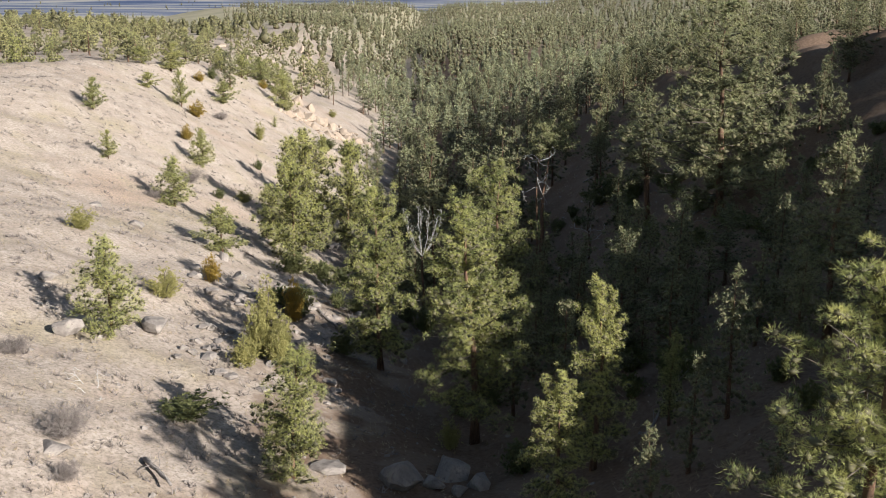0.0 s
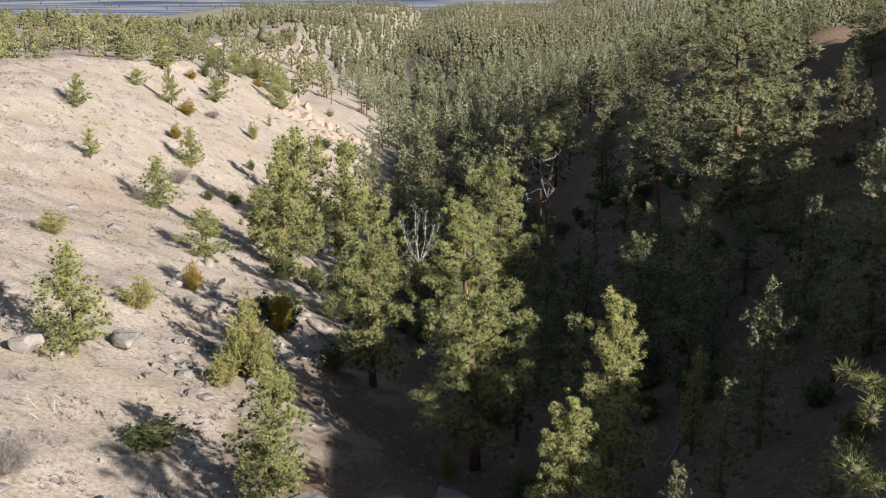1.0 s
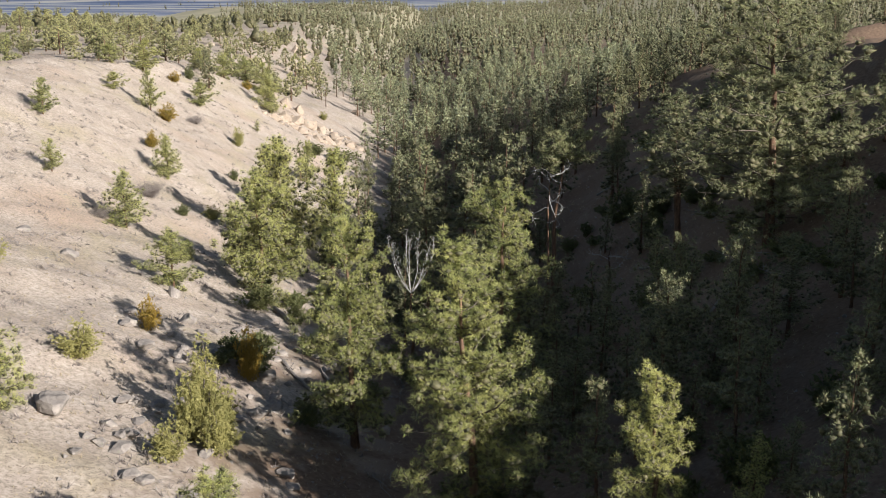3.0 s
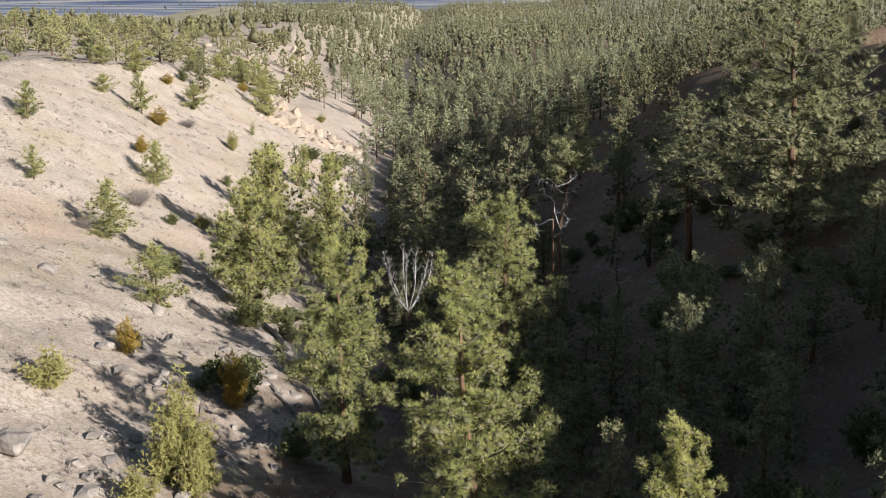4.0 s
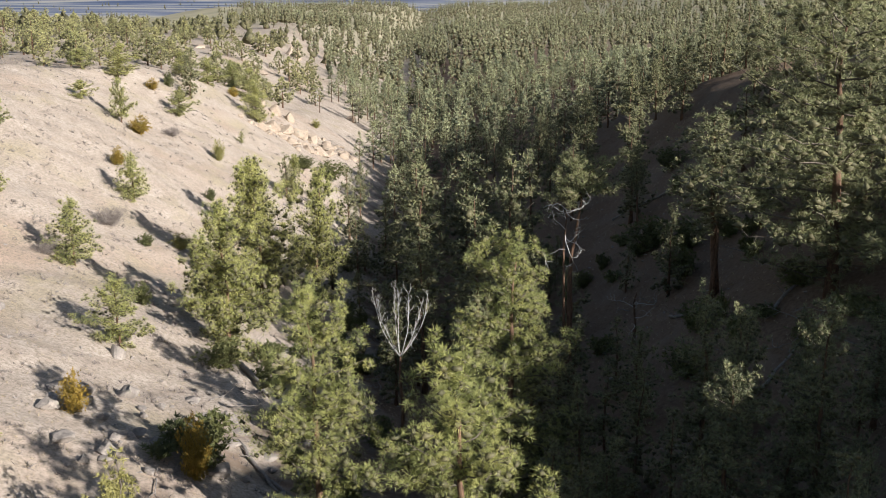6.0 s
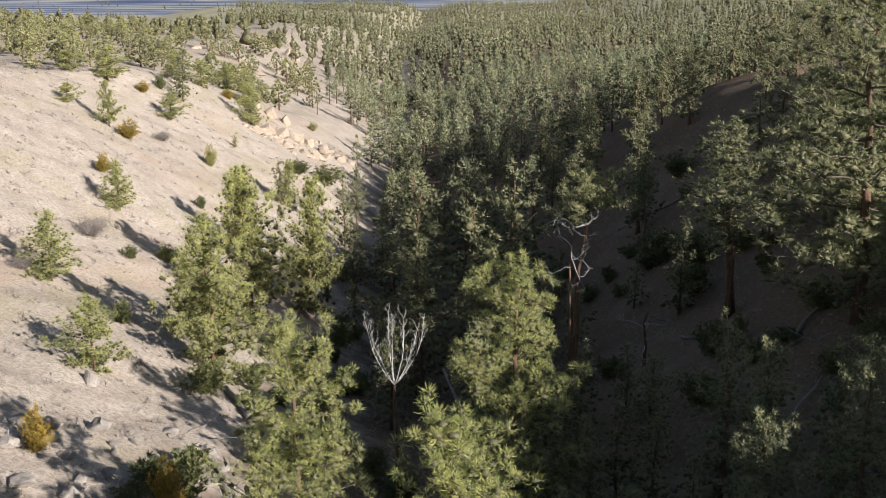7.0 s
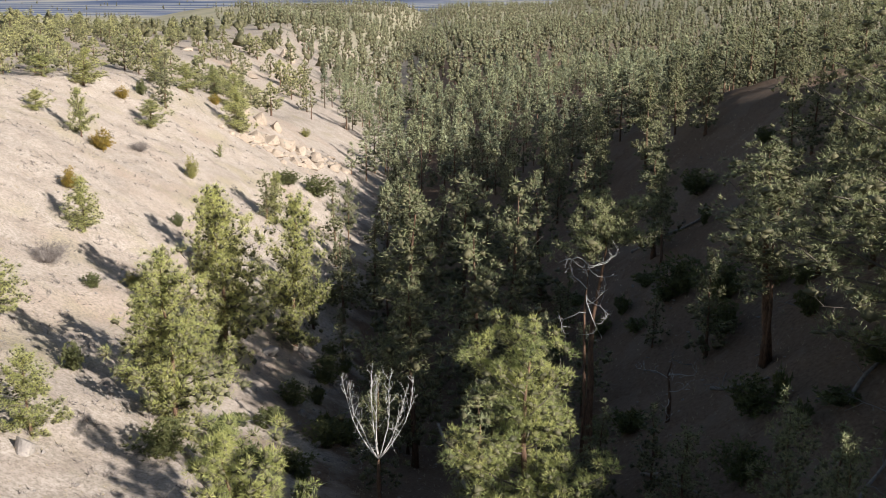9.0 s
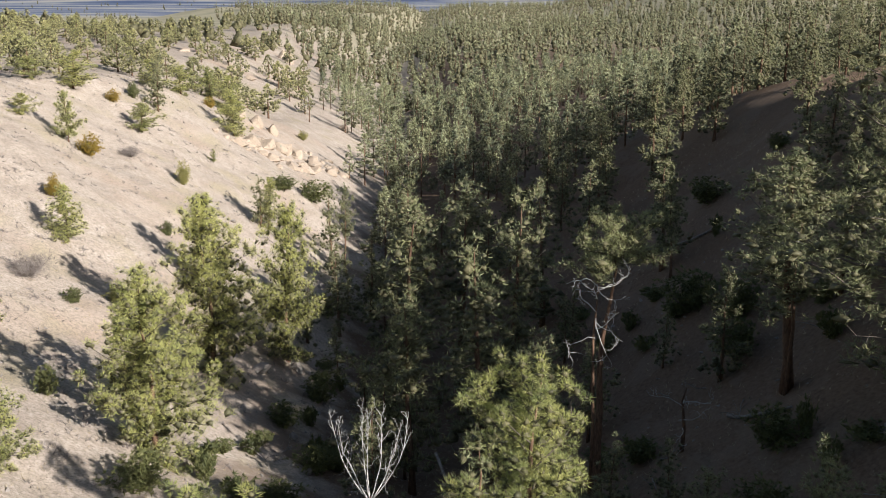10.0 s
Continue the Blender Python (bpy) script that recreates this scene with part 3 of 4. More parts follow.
def far_woods(name, label, places, lumps, rad, bristles, size, width, h0, h1, material, tall=12.0, reach=2.6, core=0.6, body=0):
    """Pines too far and too many to count, as one mesh."""
    kinds = []
    for i in range(10):
        crown = far_crown(80 + i, tall, reach * rng.uniform(0.8, 1.2), lumps, rad, bristles, size, width, core, body)
        stem, sides = tube([(0, 0, -0.3), (0, 0, 0.4 * tall), (0, 0, 0.83 * tall)], (0.2, 0.13, 0.03), 3)
        sides = [t for f in sides[:6] for t in (f[:3], (f[0], *f[2:]))]
        kinds.append((*joined([(stem, sides), crown[:2]]), np.append(np.full(len(sides), 2), crown[2])))
    vs, fs, ms, at = [], [], [], 0
    kinds = [(v, np.array(f), m) for v, f, m in kinds]
    for x, y in places:
        v, f, m = kinds[rng.integers(10)]
        a, s, wide = rng.uniform(0, 6.28), rng.uniform(h0, h1) / tall, rng.uniform(0.85, 1.2)
        c, q = math.cos(a) * s * wide, math.sin(a) * s * wide
        z = float(land(x, y))
        vs.append(np.column_stack([v[:, 0] * c - v[:, 1] * q + x, v[:, 0] * q + v[:, 1] * c + y, v[:, 2] * s + z]))
        fs.append(f + at)
        ms.append(m)
        at += len(v)
    v, f = np.concatenate(vs), np.concatenate(fs)
    me = bpy.data.meshes.new(name)
    me.vertices.add(len(v))
    me.vertices.foreach_set("co", v.ravel())
    me.loops.add(f.size)
    me.loops.foreach_set("vertex_index", f.ravel().astype(np.int32))
    me.polygons.add(len(f))
    me.polygons.foreach_set("loop_start", np.arange(0, f.size, 3, dtype=np.int32))
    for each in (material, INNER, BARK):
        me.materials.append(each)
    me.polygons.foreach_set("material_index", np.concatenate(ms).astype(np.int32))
    me.update(calc_edges=True)
    return tagged(new(name, smooth(me)), label, "trees", kind="stuff")


FAR_LABEL = "dense far ponderosa pine woods filling the valley"
beyond = scatter(263, 460, 7.4)
far_woods("ravine_pine_woods", "crowded green pines along the ravine", [p for p in near_woods[115:] if p[0] > -28], 125, 0.55, 12, 0.36, 0.13, 8, 13.5, WOODS, core=0.65)
far_woods("pine_woods", FAR_LABEL, [p for p in beyond if p[0] > wood_edge(p[1]) - 8], 75, 0.68, 6, 0.6, 0.14, 6, 15, WOODS, core=0.7)
far_woods("plateau_pines", "bushy low pines dotted over the pale plateau", [p for p in near_woods[115:] if p[0] <= -28] + [p for p in beyond if p[0] <= wood_edge(p[1]) - 8], 100, 0.5, 11, 0.34, 0.13, 5.0, 8.6, PLATEAU, 5.5, 3.0, core=0.65)
distant = scatter(460, 1050, 9.6)
on_plateau = [p for p in distant if p[0] < wood_edge(p[1]) - 12]
far_woods("far_plateau_pines", "far low pines on the open plateau", on_plateau, 36, 0.7, 3, 0.6, 0.13, 5.5, 8.5, PLATEAU, 5.5, 3.0, body=5)
distant_edge = set(on_plateau)
far_woods("distant_pine_woods", FAR_LABEL, [p for p in distant if p not in distant_edge], 16, 0.9, 3, 0.95, 0.16, 6, 15, WOODS, core=0.5, body=5)
far_woods("horizon_pine_woods", FAR_LABEL, scatter(1050, 2250, 16.5), 7, 1.3, 1, 1.5, 0.2, 8, 15, WOODS, body=3)
far_woods("pine_groves_on_plain", "dark far pine groves on the plain", scatter(2250, 4300, 52.0), 6, 2.0, 1, 1.8, 0.25, 8, 14, WOODS, reach=3.6, body=4)
for ob in (*TALL, *PLAIN, SPREAD, FLAT, *SMALL, *MID, *LOW, LUSH, HIGH):
    drop(ob)


# ---- junipers and shrubs: x, y, width, height ----
OLIVE = make_bush("juniper", "olive green juniper bush in sun", "bush", JUNIPER, 61, 3.0, 1.35, 22, 34, 10, 0.20, 0.13, 0.45)
CONE = make_bush("juniper", "tall pointed olive juniper with a grey stem", "tree", JUNIPER, 62, 6.5, 1.5, 26, 80, 12, 0.23, 0.11, 0.85)
RUST = make_bush("juniper", "rusty yellow juniper with dark inner twigs", "bush", RUSTY, 63, 3.2, 1.2, 18, 38, 12, 0.20, 0.11, 0.65)
DARK = make_bush("juniper", "green juniper thicket darkened as in shade", "bush", SHADY, 64, 3.0, 1.5, 20, 24, 8, 0.27, 0.15, 0.4)
SCRUB = make_bush("shrub", "evergreen scrub on the slope, darkened as in shade", "shrub", SHADY, 66, 2.0, 1.3, 14, 12, 8, 0.36, 0.16, 0.4)
for model, x, y, wide, h in (
    (OLIVE, -23.0, 80.7, 3.6, 2.8), (OLIVE, -34.1, 94.1, 3.3, 2.6), (RUST, -21.6, 91.6, 2.5, 3.2), (RUST, -13.4, 88.5, 2.6, 5.0),
    (DARK, -13.2, 90.0, 3.8, 3.4), (OLIVE, -14.0, 73.6, 3.0, 4.2), (OLIVE, -12.4, 72.4, 2.6, 3.2), (OLIVE, -14.2, 69.6, 2.8, 2.6),
    (DARK, -15.6, 57.4, 4.4, 1.6), (OLIVE, 0.6, 66.5, 2.0, 2.6), (DARK, 1.4, 74.0, 2.6, 3.0), (RUST, -45.8, 190.0, 4.3, 3.6),
    (RUST, -42.1, 166.8, 3.0, 3.0), (RUST, -52.1, 221.0, 3.2, 2.6), (DARK, -50.9, 228.1, 2.6, 3.2), (OLIVE, -35.7, 199.1, 2.7, 4.0),
    (RUST, -45.0, 258.0, 3.0, 2.8), (OLIVE, -29.3, 147.9, 3.3, 2.2), (DARK, -31.8, 143.2, 2.1, 1.8), (DARK, -26.2, 121.9, 2.2, 2.6), (DARK, -31.9, 175.5, 1.8, 2.2),
    (DARK, -25.7, 225.8, 6.0, 3.0), (DARK, -21.2, 230.9, 7.2, 4.4), (DARK, -17.0, 112.5, 4.2, 3.0), (DARK, -12.8, 176.0, 4.2, 3.6), (OLIVE, -31.0, 290.0, 3.2, 2.6),
):
    put(model, x, y, h / 3.0, None, 0.1).scale.xyz = (wide / 2.9, wide / 2.9, h / 3.0)
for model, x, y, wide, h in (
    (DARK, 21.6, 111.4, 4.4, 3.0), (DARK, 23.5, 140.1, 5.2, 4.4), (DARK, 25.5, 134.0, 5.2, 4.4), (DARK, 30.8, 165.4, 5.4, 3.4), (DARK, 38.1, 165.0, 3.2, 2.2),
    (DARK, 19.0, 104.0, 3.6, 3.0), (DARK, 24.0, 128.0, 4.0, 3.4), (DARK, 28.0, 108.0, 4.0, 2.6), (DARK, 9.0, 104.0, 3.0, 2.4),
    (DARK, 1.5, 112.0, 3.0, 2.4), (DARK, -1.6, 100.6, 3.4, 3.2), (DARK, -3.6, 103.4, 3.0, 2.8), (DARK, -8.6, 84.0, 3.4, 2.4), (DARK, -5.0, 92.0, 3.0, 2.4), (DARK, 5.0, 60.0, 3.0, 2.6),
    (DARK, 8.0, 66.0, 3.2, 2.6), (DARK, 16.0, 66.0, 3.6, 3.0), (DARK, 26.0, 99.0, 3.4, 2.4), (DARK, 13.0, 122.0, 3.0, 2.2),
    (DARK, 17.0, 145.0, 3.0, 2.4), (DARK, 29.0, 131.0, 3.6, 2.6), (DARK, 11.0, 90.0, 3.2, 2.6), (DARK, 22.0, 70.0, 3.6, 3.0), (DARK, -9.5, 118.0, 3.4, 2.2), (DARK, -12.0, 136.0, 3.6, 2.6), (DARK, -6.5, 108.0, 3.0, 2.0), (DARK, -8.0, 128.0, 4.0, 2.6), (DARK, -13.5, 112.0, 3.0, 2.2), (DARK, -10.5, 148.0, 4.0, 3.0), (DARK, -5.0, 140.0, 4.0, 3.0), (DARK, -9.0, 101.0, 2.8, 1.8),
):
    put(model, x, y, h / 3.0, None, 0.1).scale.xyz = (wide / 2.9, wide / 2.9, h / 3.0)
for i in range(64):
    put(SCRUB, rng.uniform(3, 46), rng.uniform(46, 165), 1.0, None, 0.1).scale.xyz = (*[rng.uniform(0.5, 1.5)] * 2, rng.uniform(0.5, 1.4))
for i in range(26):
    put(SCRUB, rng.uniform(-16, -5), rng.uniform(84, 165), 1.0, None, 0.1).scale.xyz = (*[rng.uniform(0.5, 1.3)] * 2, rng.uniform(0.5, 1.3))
put(CONE, -13.6, 75.4, 1.15, 40, 0.1)
put(CONE, -12.4, 73.8, 0.78, 140, 0.1)
BARE = make_bush("shrub", "leafless grey shrub on pale soil", "shrub", SAGE, 65, 2.0, 1.7, 46, 22, 5, 0.34, 0.03, 0.35)
for x, y, wide, h in ((-36.3, 144.4, 4.4, 2.3), (-43.0, 199.0, 3.8, 1.6), (-19.8, 49.2, 3.4, 1.7), (-18.2, 45.0, 1.5, 1.2), (-36.5, 126.5, 2.4, 1.4), (-27.0, 60.5, 2.6, 1.2)):
    put(BARE, x, y, h / 2.0, None, 0.08).scale.xyz = (wide / 3.2, wide / 3.2, h / 2.0)
for ob in (OLIVE, CONE, RUST, DARK, SCRUB, BARE):
    drop(ob)


# ---- rocks ----
def boulder_mesh(seed, material, cuts=11):
    """A broken sandstone block: a ball cut by random planes."""
    r = np.random.default_rng(seed)
    bm = bmesh.new()
    bmesh.ops.create_icosphere(bm, subdivisions=3, radius=1.0)
    v = np.array([p.co for p in bm.verts])
    for _ in range(cuts):
        n = unit(r.normal(size=3))
        v -= np.maximum(v @ n - r.uniform(0.40, 0.72), 0)[:, None] * n
    v *= [1.0, 0.8, 0.66]
    v += 0.025 * np.sin(v[:, [1, 2, 0]] * 9 + r.uniform(0, 6, 3)) * np.sin(v[:, [2, 0, 1]] * 7)
    for p, q in zip(bm.verts, v):
        p.co = q
    me = bpy.data.meshes.new("boulder")
    bm.to_mesh(me)
    bm.free()
    me.materials.append(material)
    return me


GREY = [boulder_mesh(70 + i, STONE, 24) for i in range(5)]
PALE = [boulder_mesh(80 + i, BUFF, 26) for i in range(4)]


def boulder(me, x, y, wide, h, label, sink=0.3, tip=10):
    ob = new("boulder", me)
    z = float(land(x, y) + crumble(x, y))
    ob.matrix_basis = pose(x, y, z + h * (0.5 - sink), rng.uniform(-tip, tip), rng.uniform(-tip, tip), rng.uniform(0, 360)) @ Matrix.Diagonal((wide / 1.3, wide / 1.3, h / 0.9, 1))
    return tagged(ob, label, "rock", group="boulders on the slopes")


for x, y, wide, h in (
    (-2.6, 57.0, 2.9, 2.6), (0.6, 60.4, 2.8, 1.9), (2.4, 58.6, 2.0, 1.5), (-0.6, 58.0, 1.6, 1.1), (1.0, 57.4, 1.2, 0.9), (-7.0, 56.5, 2.4, 0.9),
    (-21.5, 72.0, 2.5, 1.6), (-25.7, 66.2, 2.3, 1.5), (-30.5, 75.2, 1.7, 0.8), (-33.1, 107.3, 2.4, 1.1), (-38.9, 112.1, 1.9, 0.7), (-22.9, 91.1, 1.5, 1.0), (-19.6, 47.2, 1.7, 0.5), (-18.0, 69.5, 1.0, 0.6), (-18.2, 76.3, 1.1, 0.7),
    (-16.2, 90.5, 1.6, 0.8), (-11.0, 84.5, 1.8, 0.9), (-12.5, 90.0, 2.0, 0.9), (-20.6, 87.0, 1.7, 0.7), (-23.6, 94.4, 1.4, 0.9), (-3.4, 86.6, 1.0, 0.8),
):
    boulder(GREY[rng.integers(5)], x, y, wide, h, "angular grey sandstone boulder half sunk in soil")
for i in range(34):
    x, y = rng.uniform(-24, -7), rng.uniform(78, 205)
    x -= 6 * (y > 150)
    boulder(GREY[rng.integers(5)], x, y, rng.uniform(0.7, 2.2), rng.uniform(0.4, 1.3), "grey sandstone block on the ravine bank", 0.3, 25)
for x, y, wide, h in (
    (-36.2, 242.0, 4.2, 2.2), (-35.0, 247.5, 5.0, 3.0), (-33.2, 253.0, 4.6, 3.4), (-31.0, 258.0, 5.2, 3.2), (-29.0, 262.5, 4.4, 3.0), (-30.8, 246.0, 4.0, 2.0),
    (-28.0, 250.5, 3.6, 2.2), (-26.0, 255.5, 4.4, 2.4), (-25.2, 262.0, 4.0, 2.6), (-24.7, 259.3, 3.6, 1.9), (-22.0, 266.0, 3.4, 2.4), (-20.0, 270.0, 3.2, 2.2),
    (-38.0, 270.0, 4.0, 3.4), (-35.0, 272.0, 3.4, 3.2), (-41.0, 267.0, 3.4, 2.6), (-26.2, 270.0, 3.6, 2.4), (-27.1, 345.0, 4.0, 3.4),
    (-61.0, 470.0, 5.0, 8.0), (-64.0, 474.0, 5.0, 6.0), (-60.0, 380.0, 5.0, 2.0), (-85.0, 400.0, 6.0, 2.0),
):
    boulder(PALE[rng.integers(4)], x, y, wide, h, "buff sandstone outcrop block on the eroded bank", 0.45, 10)


for i in range(64):
    boulder(GREY[rng.integers(5)], rng.uniform(-19, -8), rng.uniform(66, 102), rng.uniform(0.5, 1.5), rng.uniform(0.3, 0.8), "flat grey sandstone piece on dry soil", 0.3, 12)
for i in range(60):
    s = rng.uniform(0, 1)
    x, y = -39 + 18 * s + rng.normal(0, 1.6), 238 + 40 * s + rng.normal(0, 4)
    boulder(PALE[rng.integers(4)], x, y, rng.uniform(0.9, 2.8), rng.uniform(0.6, 1.6), "broken buff sandstone block on the eroded bank", 0.42, 25)


def scattered(name, label, category, places, make, material):
    """Very many small things of one kind as one mesh."""
    v, f = make(places)
    return tagged(new(name, mesh_of(name, v, f, material)), label, category, kind="stuff")


def on_bank(n):
    """Random places on the pale bank, thicker towards the walk's start."""
    y = 8 + 271 * rng.uniform(0, 1, n) ** 1.3
    x = -2 - (18 + 0.34 * y) * rng.uniform(0, 1, n) ** 0.9
    return np.column_stack([x, y, land(x, y) + crumble(x, y)])


def tufts_of(height, width, count, wide):
    def make(p):
        up = np.tile([[0, 0, 1.0]], (len(p), 1))
        return blades(p, up, height * rng.uniform(0.6, 1.5, len(p)), width, count, wide, rng)
    return make


scattered("dry_grass", "sparse tufts of straw coloured bunch grass", "grass", on_bank(25000), tufts_of(0.20, 0.05, 6, 1.0), STRAW)
clumped = np.repeat(on_bank(3000), 5, 0)
clumped[:, :2] += rng.normal(0, 0.28, (len(clumped), 2))
clumped[:, 2] = land(clumped[:, 0], clumped[:, 1]) + crumble(clumped[:, 0], clumped[:, 1])
scattered("low_sagebrush", "low grey sagebrush clumps dotted over the slope", "shrubs", clumped, tufts_of(0.36, 0.07, 7, 0.6), SAGE)


def stones(p):
    base = np.array([[1, 0, 0], [0, 1, 0], [-1, 0, 0], [0, -1, 0], [0.2, 0.1, 0.9], [0, 0, -0.6]], float)
    tris = np.array([[0, 1, 4], [1, 2, 4], [2, 3, 4], [3, 0, 4], [1, 0, 5], [2, 1, 5], [3, 2, 5], [0, 3, 5]])
    size = 0.05 + 0.24 * rng.uniform(0, 1, len(p)) ** 6
    v = base[None] * rng.uniform(0.6, 1.4, (len(p), 6, 3)) * (size[:, None, None] * [1, 1, 0.7])
    a = rng.uniform(0, 6.28, len(p))
    c, s = np.cos(a)[:, None], np.sin(a)[:, None]
    w = np.stack([v[..., 0] * c - v[..., 1] * s, v[..., 0] * s + v[..., 1] * c, v[..., 2]], -1) + p[:, None, :]
    return w.reshape(-1, 3), (tris[None] + 6 * np.arange(len(p))[:, None, None]).reshape(-1, 3)


scattered("stones", "small broken sandstone pieces strewn over soil", "stones", on_bank(4200), stones, STONE)
shade = np.column_stack([rng.uniform(-8, 40, 1600), rng.uniform(50, 190, 1600)])
shade = np.column_stack([shade, land(shade[:, 0], shade[:, 1]) + crumble(shade[:, 0], shade[:, 1])])
scattered("ravine_stones", "small grey stones among needle litter", "stones", shade, stones, STONE)
litter = np.column_stack([rng.uniform(-8, 42, 5000), rng.uniform(45, 190, 5000)])
litter = np.column_stack([litter, land(litter[:, 0], litter[:, 1]) + crumble(litter[:, 0], litter[:, 1])])
scattered("ravine_grass", "thin dry grass on the shaded slope", "grass", litter, tufts_of(0.28, 0.05, 5, 1.4), STRAW)


# ---- dead wood ----
def limb(r, start, way, length, thick, wander, curl, depth, twigs, out):
    """A dead limb that wanders and forks."""
    n = 7
    p, d = [np.array(start, float)], unit(np.array(way, float))
    for _ in range(n - 1):
        d = unit(d + r.normal(0, wander, 3) + np.array([0, 0, curl]))
        p.append(p[-1] + d * length / (n - 1))
    p = np.array(p)
    out.append(tube(p, np.linspace(1, 0.3, n) * thick, 5 if depth else 3))
    if depth:
        for _ in range(twigs):
            k = r.integers(3, n)
            w = unit(p[k] - p[k - 1] + r.normal(0, 0.45, 3))
            limb(r, p[k], w, length * r.uniform(0.25, 0.5), thick * 0.5, wander * 1.2, curl, depth - 1, max(2, twigs - 2), out)


def dead_tree(x, y, top):
    """Bleached candelabra of upright stems on one trunk."""
    r = np.random.default_rng(5)
    h = top + TOPS - float(land(x, y))
    root = new("dead_tree")
    root.matrix_basis = pose(x, y, float(land(x, y)) - 0.2)
    fork = h - 4.8
    trunk = tube([(0, 0, 0), (0.15, 0, 0.3 * h), (-0.05, 0.1, 0.8 * fork), (0.0, 0.05, fork)], [0.17, 0.13, 0.10, 0.07], 8)
    # dark bark puts the shade around the lower trunk into its colour
    part("trunk", trunk, BARK, root, "trunk in dark bark standing in for shade", True)
    for az, reach, f in ((12, 0.8, 0.95), (165, 0.5, 1.0), (345, 1.65, 0.92), (195, 1.6, 0.97), (176, 1.2, 0.76), (20, 1.35, 0.72), (100, 0.8, 0.85)):
        out = []
        a, tip = radians(az), f * (h - fork)
        q = np.linspace(0, 1, 8)
        bow = reach * (1 - (1 - q) ** 1.8)
        line = np.column_stack([bow * math.cos(a), bow * math.sin(a), fork - 0.25 + (tip + 0.25) * q ** 1.15]) + np.cumsum(r.normal(0, 0.07, (8, 3)), 0) * q[:, None]
        out.append(tube(line, np.linspace(0.042, 0.012, 8), 5))
        for k in (3, 4, 4, 5, 5, 5, 6, 6, 6, 7, 7, 7):
            way = (r.normal(0, 0.42), r.normal(0, 0.42), 1.0)
            limb(r, line[k], way, r.uniform(0.6, 1.3) * (1.3 - 0.1 * k), 0.017, 0.14, 0.14, 1, 3, out)
        for _ in range(2):
            b = a + r.normal(0, 0.8)
            limb(r, line[r.integers(1, 4)], (math.cos(b), math.sin(b), -0.1), r.uniform(0.6, 1.3), 0.014, 0.30, 0.10, 1, 3, out)
        part("stem", joined(out), BONE, root, "bleached bare stem", True)
    return tagged(root, "bleached dead tree with upright forked stems", "tree")


dead_tree(-2.0, 102.4, -21.8)


def snag(x, y, z, seed, label, limbs, length, height):
    """A leafless trunk with contorted limbs."""
    r = np.random.default_rng(seed)
    g = float(land(x, y))
    root = new("dead_snag")
    root.matrix_basis = pose(x, y, g - 0.2)
    top = z + TOPS - g
    part("trunk", tube([(0, 0, 0), (0.1, 0, top * 0.4), (-0.1, 0.1, top * 0.8), (0.1, 0, top)], [0.16, 0.12, 0.08, 0.03], 7), BARK, root, "", True)
    for i in range(limbs):
        out = []
        a = r.uniform(0, 6.28)
        limb(r, (0, 0, top * r.uniform(height, 1.0)), (math.cos(a), math.sin(a), r.uniform(-0.6, 0.5)), length * r.uniform(0.6, 1.1), 0.038, 0.32, 0.0, 2, 4, out)
        part("limb", joined(out), BONE, root, "twisted bleached limb", True)
    return tagged(root, label, "tree")


snag(10.8, 112.6, -18.2, 15, "dead snag with twisted bleached limbs", 10, 2.7, 0.74)
snag(24.2, 117.4, -15.6, 16, "dead broken top with pale bare limbs", 4, 1.6, 0.86)
snag(17.5, 117.0, -26.5, 17, "low grey snag on the shaded slope", 5, 2.2, 0.3)
snag(-36.0, 340.0, -30.0, 18, "grey dead pine on the eroded bank", 9, 2.6, 0.25)
snag(-21.0, 57.0, -24.0, 19, "fallen grey bare branches on pale soil", 8, 2.4, 0.1)


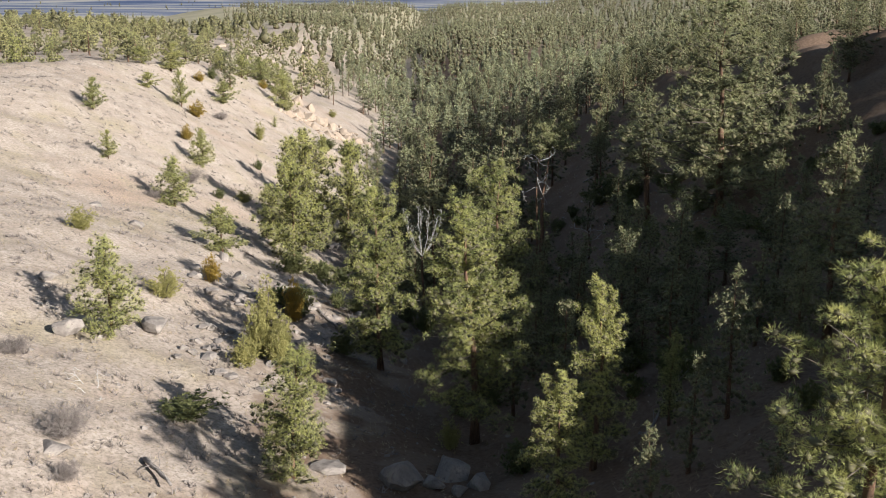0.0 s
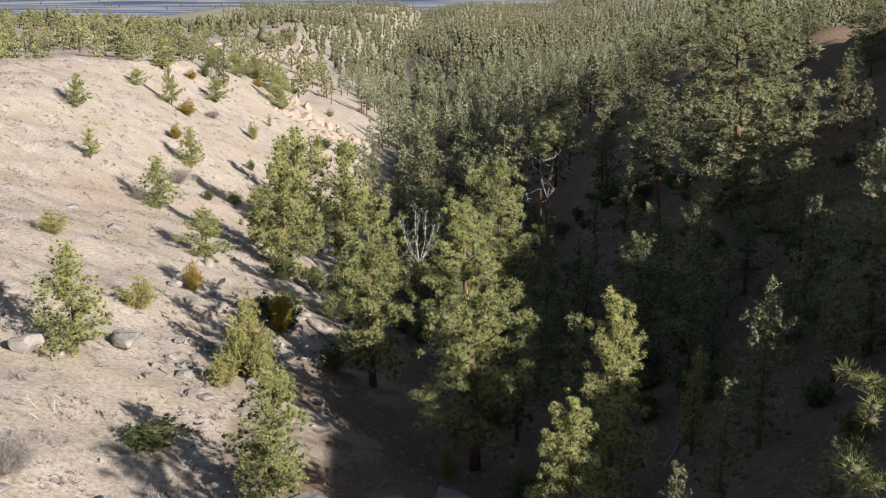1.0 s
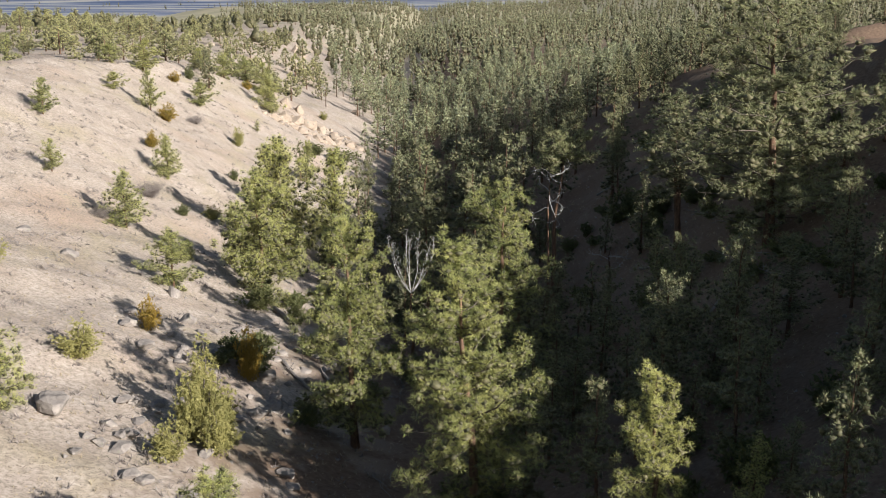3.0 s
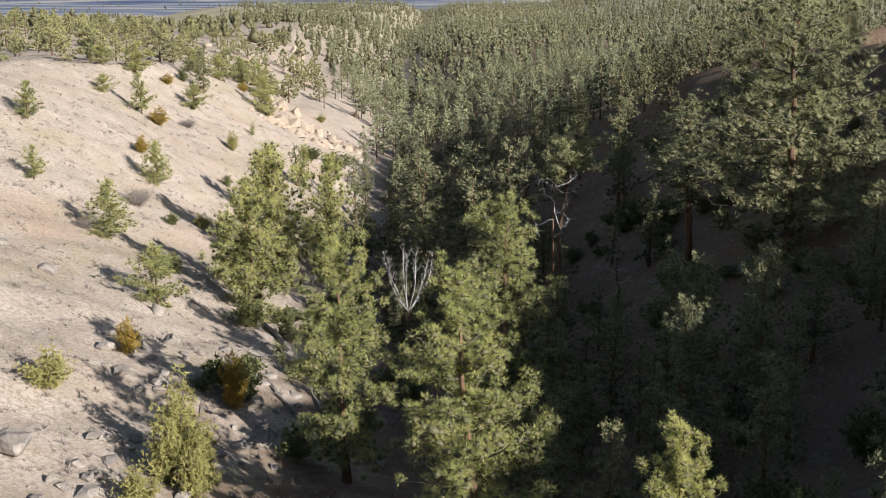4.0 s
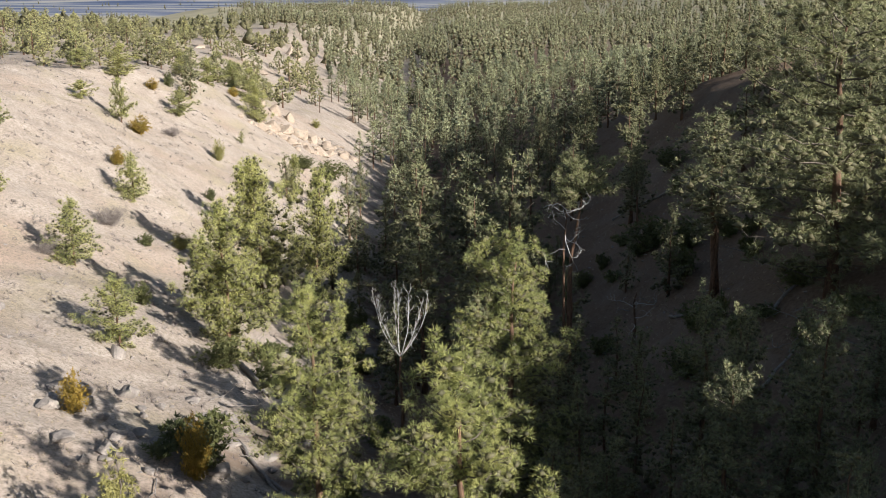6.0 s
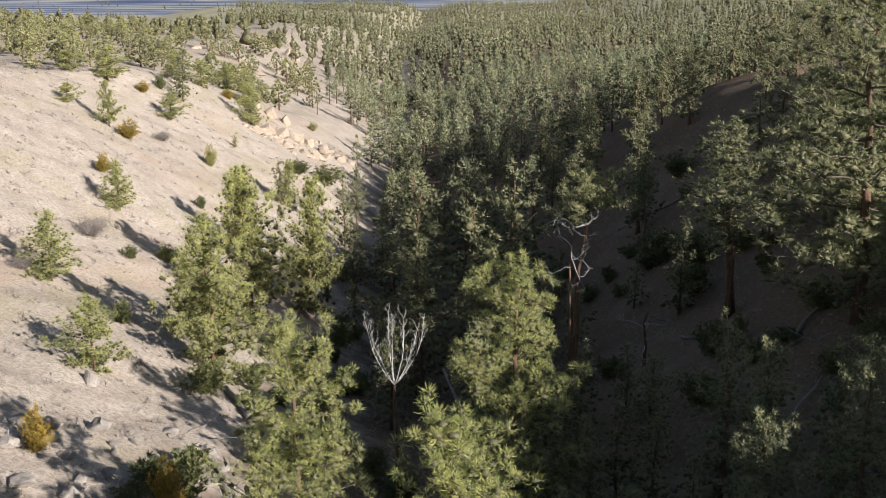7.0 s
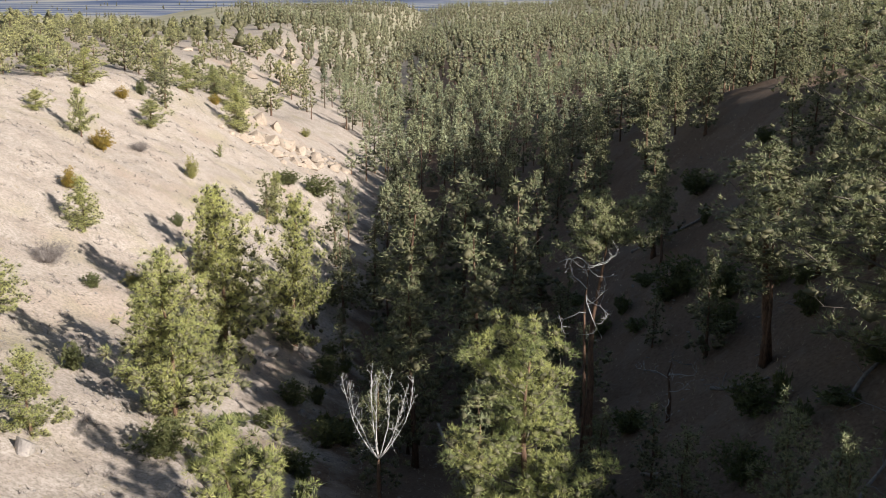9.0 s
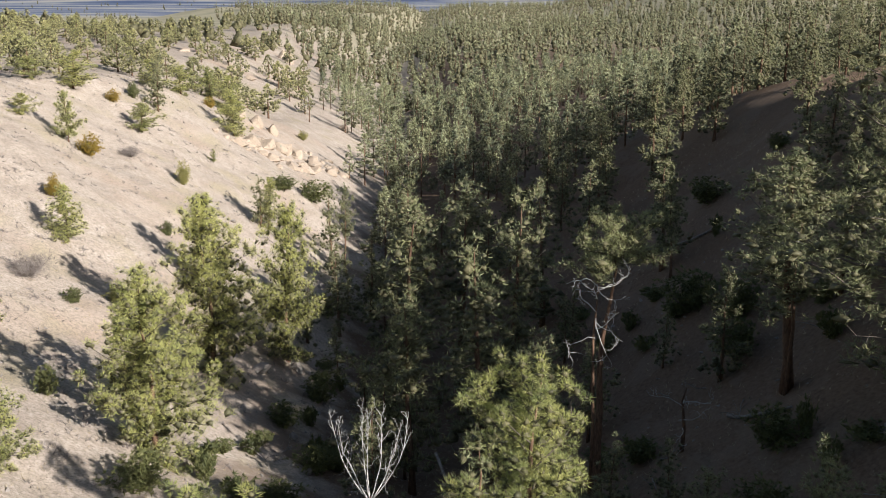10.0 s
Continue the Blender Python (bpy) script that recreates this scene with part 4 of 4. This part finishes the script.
def log(x0, y0, x1, y1, thick, label, raise_end=0.0, seed=1):
    """A fallen trunk with broken limbs."""
    r = np.random.default_rng(seed)
    s = np.linspace(0, 1, 7)
    px, py = x0 + (x1 - x0) * s, y0 + (y1 - y0) * s
    pz = land(px, py) + crumble(px, py) + thick * 0.8 + raise_end * s
    line = np.column_stack([px, py, pz]) - [x0, y0, 0] + r.normal(0, 0.05, (7, 3))
    line[:, 2] -= land(x0, y0)
    root = new("fallen_log")
    root.matrix_basis = pose(x0, y0, float(land(x0, y0)))
    part("trunk", tube(line, np.linspace(1, 0.55, 7) * thick, 8), GREYWOOD, root, "", True)
    for i in range(4):
        out = []
        k = r.integers(1, 6)
        limb(r, line[k], unit(np.append(r.normal(0, 1, 2), 0.7)), r.uniform(0.6, 1.6), 0.035, 0.2, 0.02, 1, 2, out)
        part("branch", joined(out), GREYWOOD, root, "", True)
    return tagged(root, label, "log")


for i, (x0, y0, x1, y1, thick, up) in enumerate((
    (-15.9, 49.8, -13.6, 46.6, 0.15, 0.5), (-16.0, 114.5, -12.6, 108.0, 0.24, 0.2), (22.8, 161.0, 29.7, 155.0, 0.2, 0.1), (4.6, 112.5, 1.2, 119.0, 0.2, 6.5),
    (20.9, 118.7, 23.4, 114.0, 0.15, 0.2), (-12.5, 95.7, -9.0, 90.0, 0.16, 0.2), (-10.0, 92.0, -6.6, 88.4, 0.14, 0.3), (-9.2, 97.5, -8.0, 92.6, 0.15, 0.1),
    (25.5, 106.0, 29.5, 109.0, 0.14, 0.4), (14.4, 110.0, 16.6, 104.0, 0.13, 0.3), (-6.0, 112.0, -3.6, 103.5, 0.15, 0.3), (21.5, 96.0, 25.0, 99.0, 0.13, 0.3), (12.5, 58.0, 17.0, 66.0, 0.10, 0.6),
)):
    log(x0, y0, x1, y1, thick, "grey fallen pine log with broken branches", up, 30 + i)


def branch(x, y, seed):
    """A dead branch lying on the slope."""
    out = []
    r = np.random.default_rng(seed)
    a = r.uniform(0, 6.28)
    z = float(land(x, y) + crumble(x, y))
    limb(r, (0, 0, 0.12), (math.cos(a), math.sin(a), 0.06), r.uniform(1.6, 3.2), 0.05, 0.16, 0.0, 2, 4, out)
    ob = new("dead_branch", mesh_of("dead_branch", *joined(out), GREYWOOD))
    ob.matrix_basis = pose(x, y, z)
    return tagged(ob, "grey dead pine branch lying on the slope", "branch", group="dead branches on the slopes")


for i in range(26):
    branch(rng.uniform(10, 30), rng.uniform(88, 135), 200 + i)
for i in range(40):
    branch(rng.uniform(-17, 0), rng.uniform(74, 135), 240 + i)
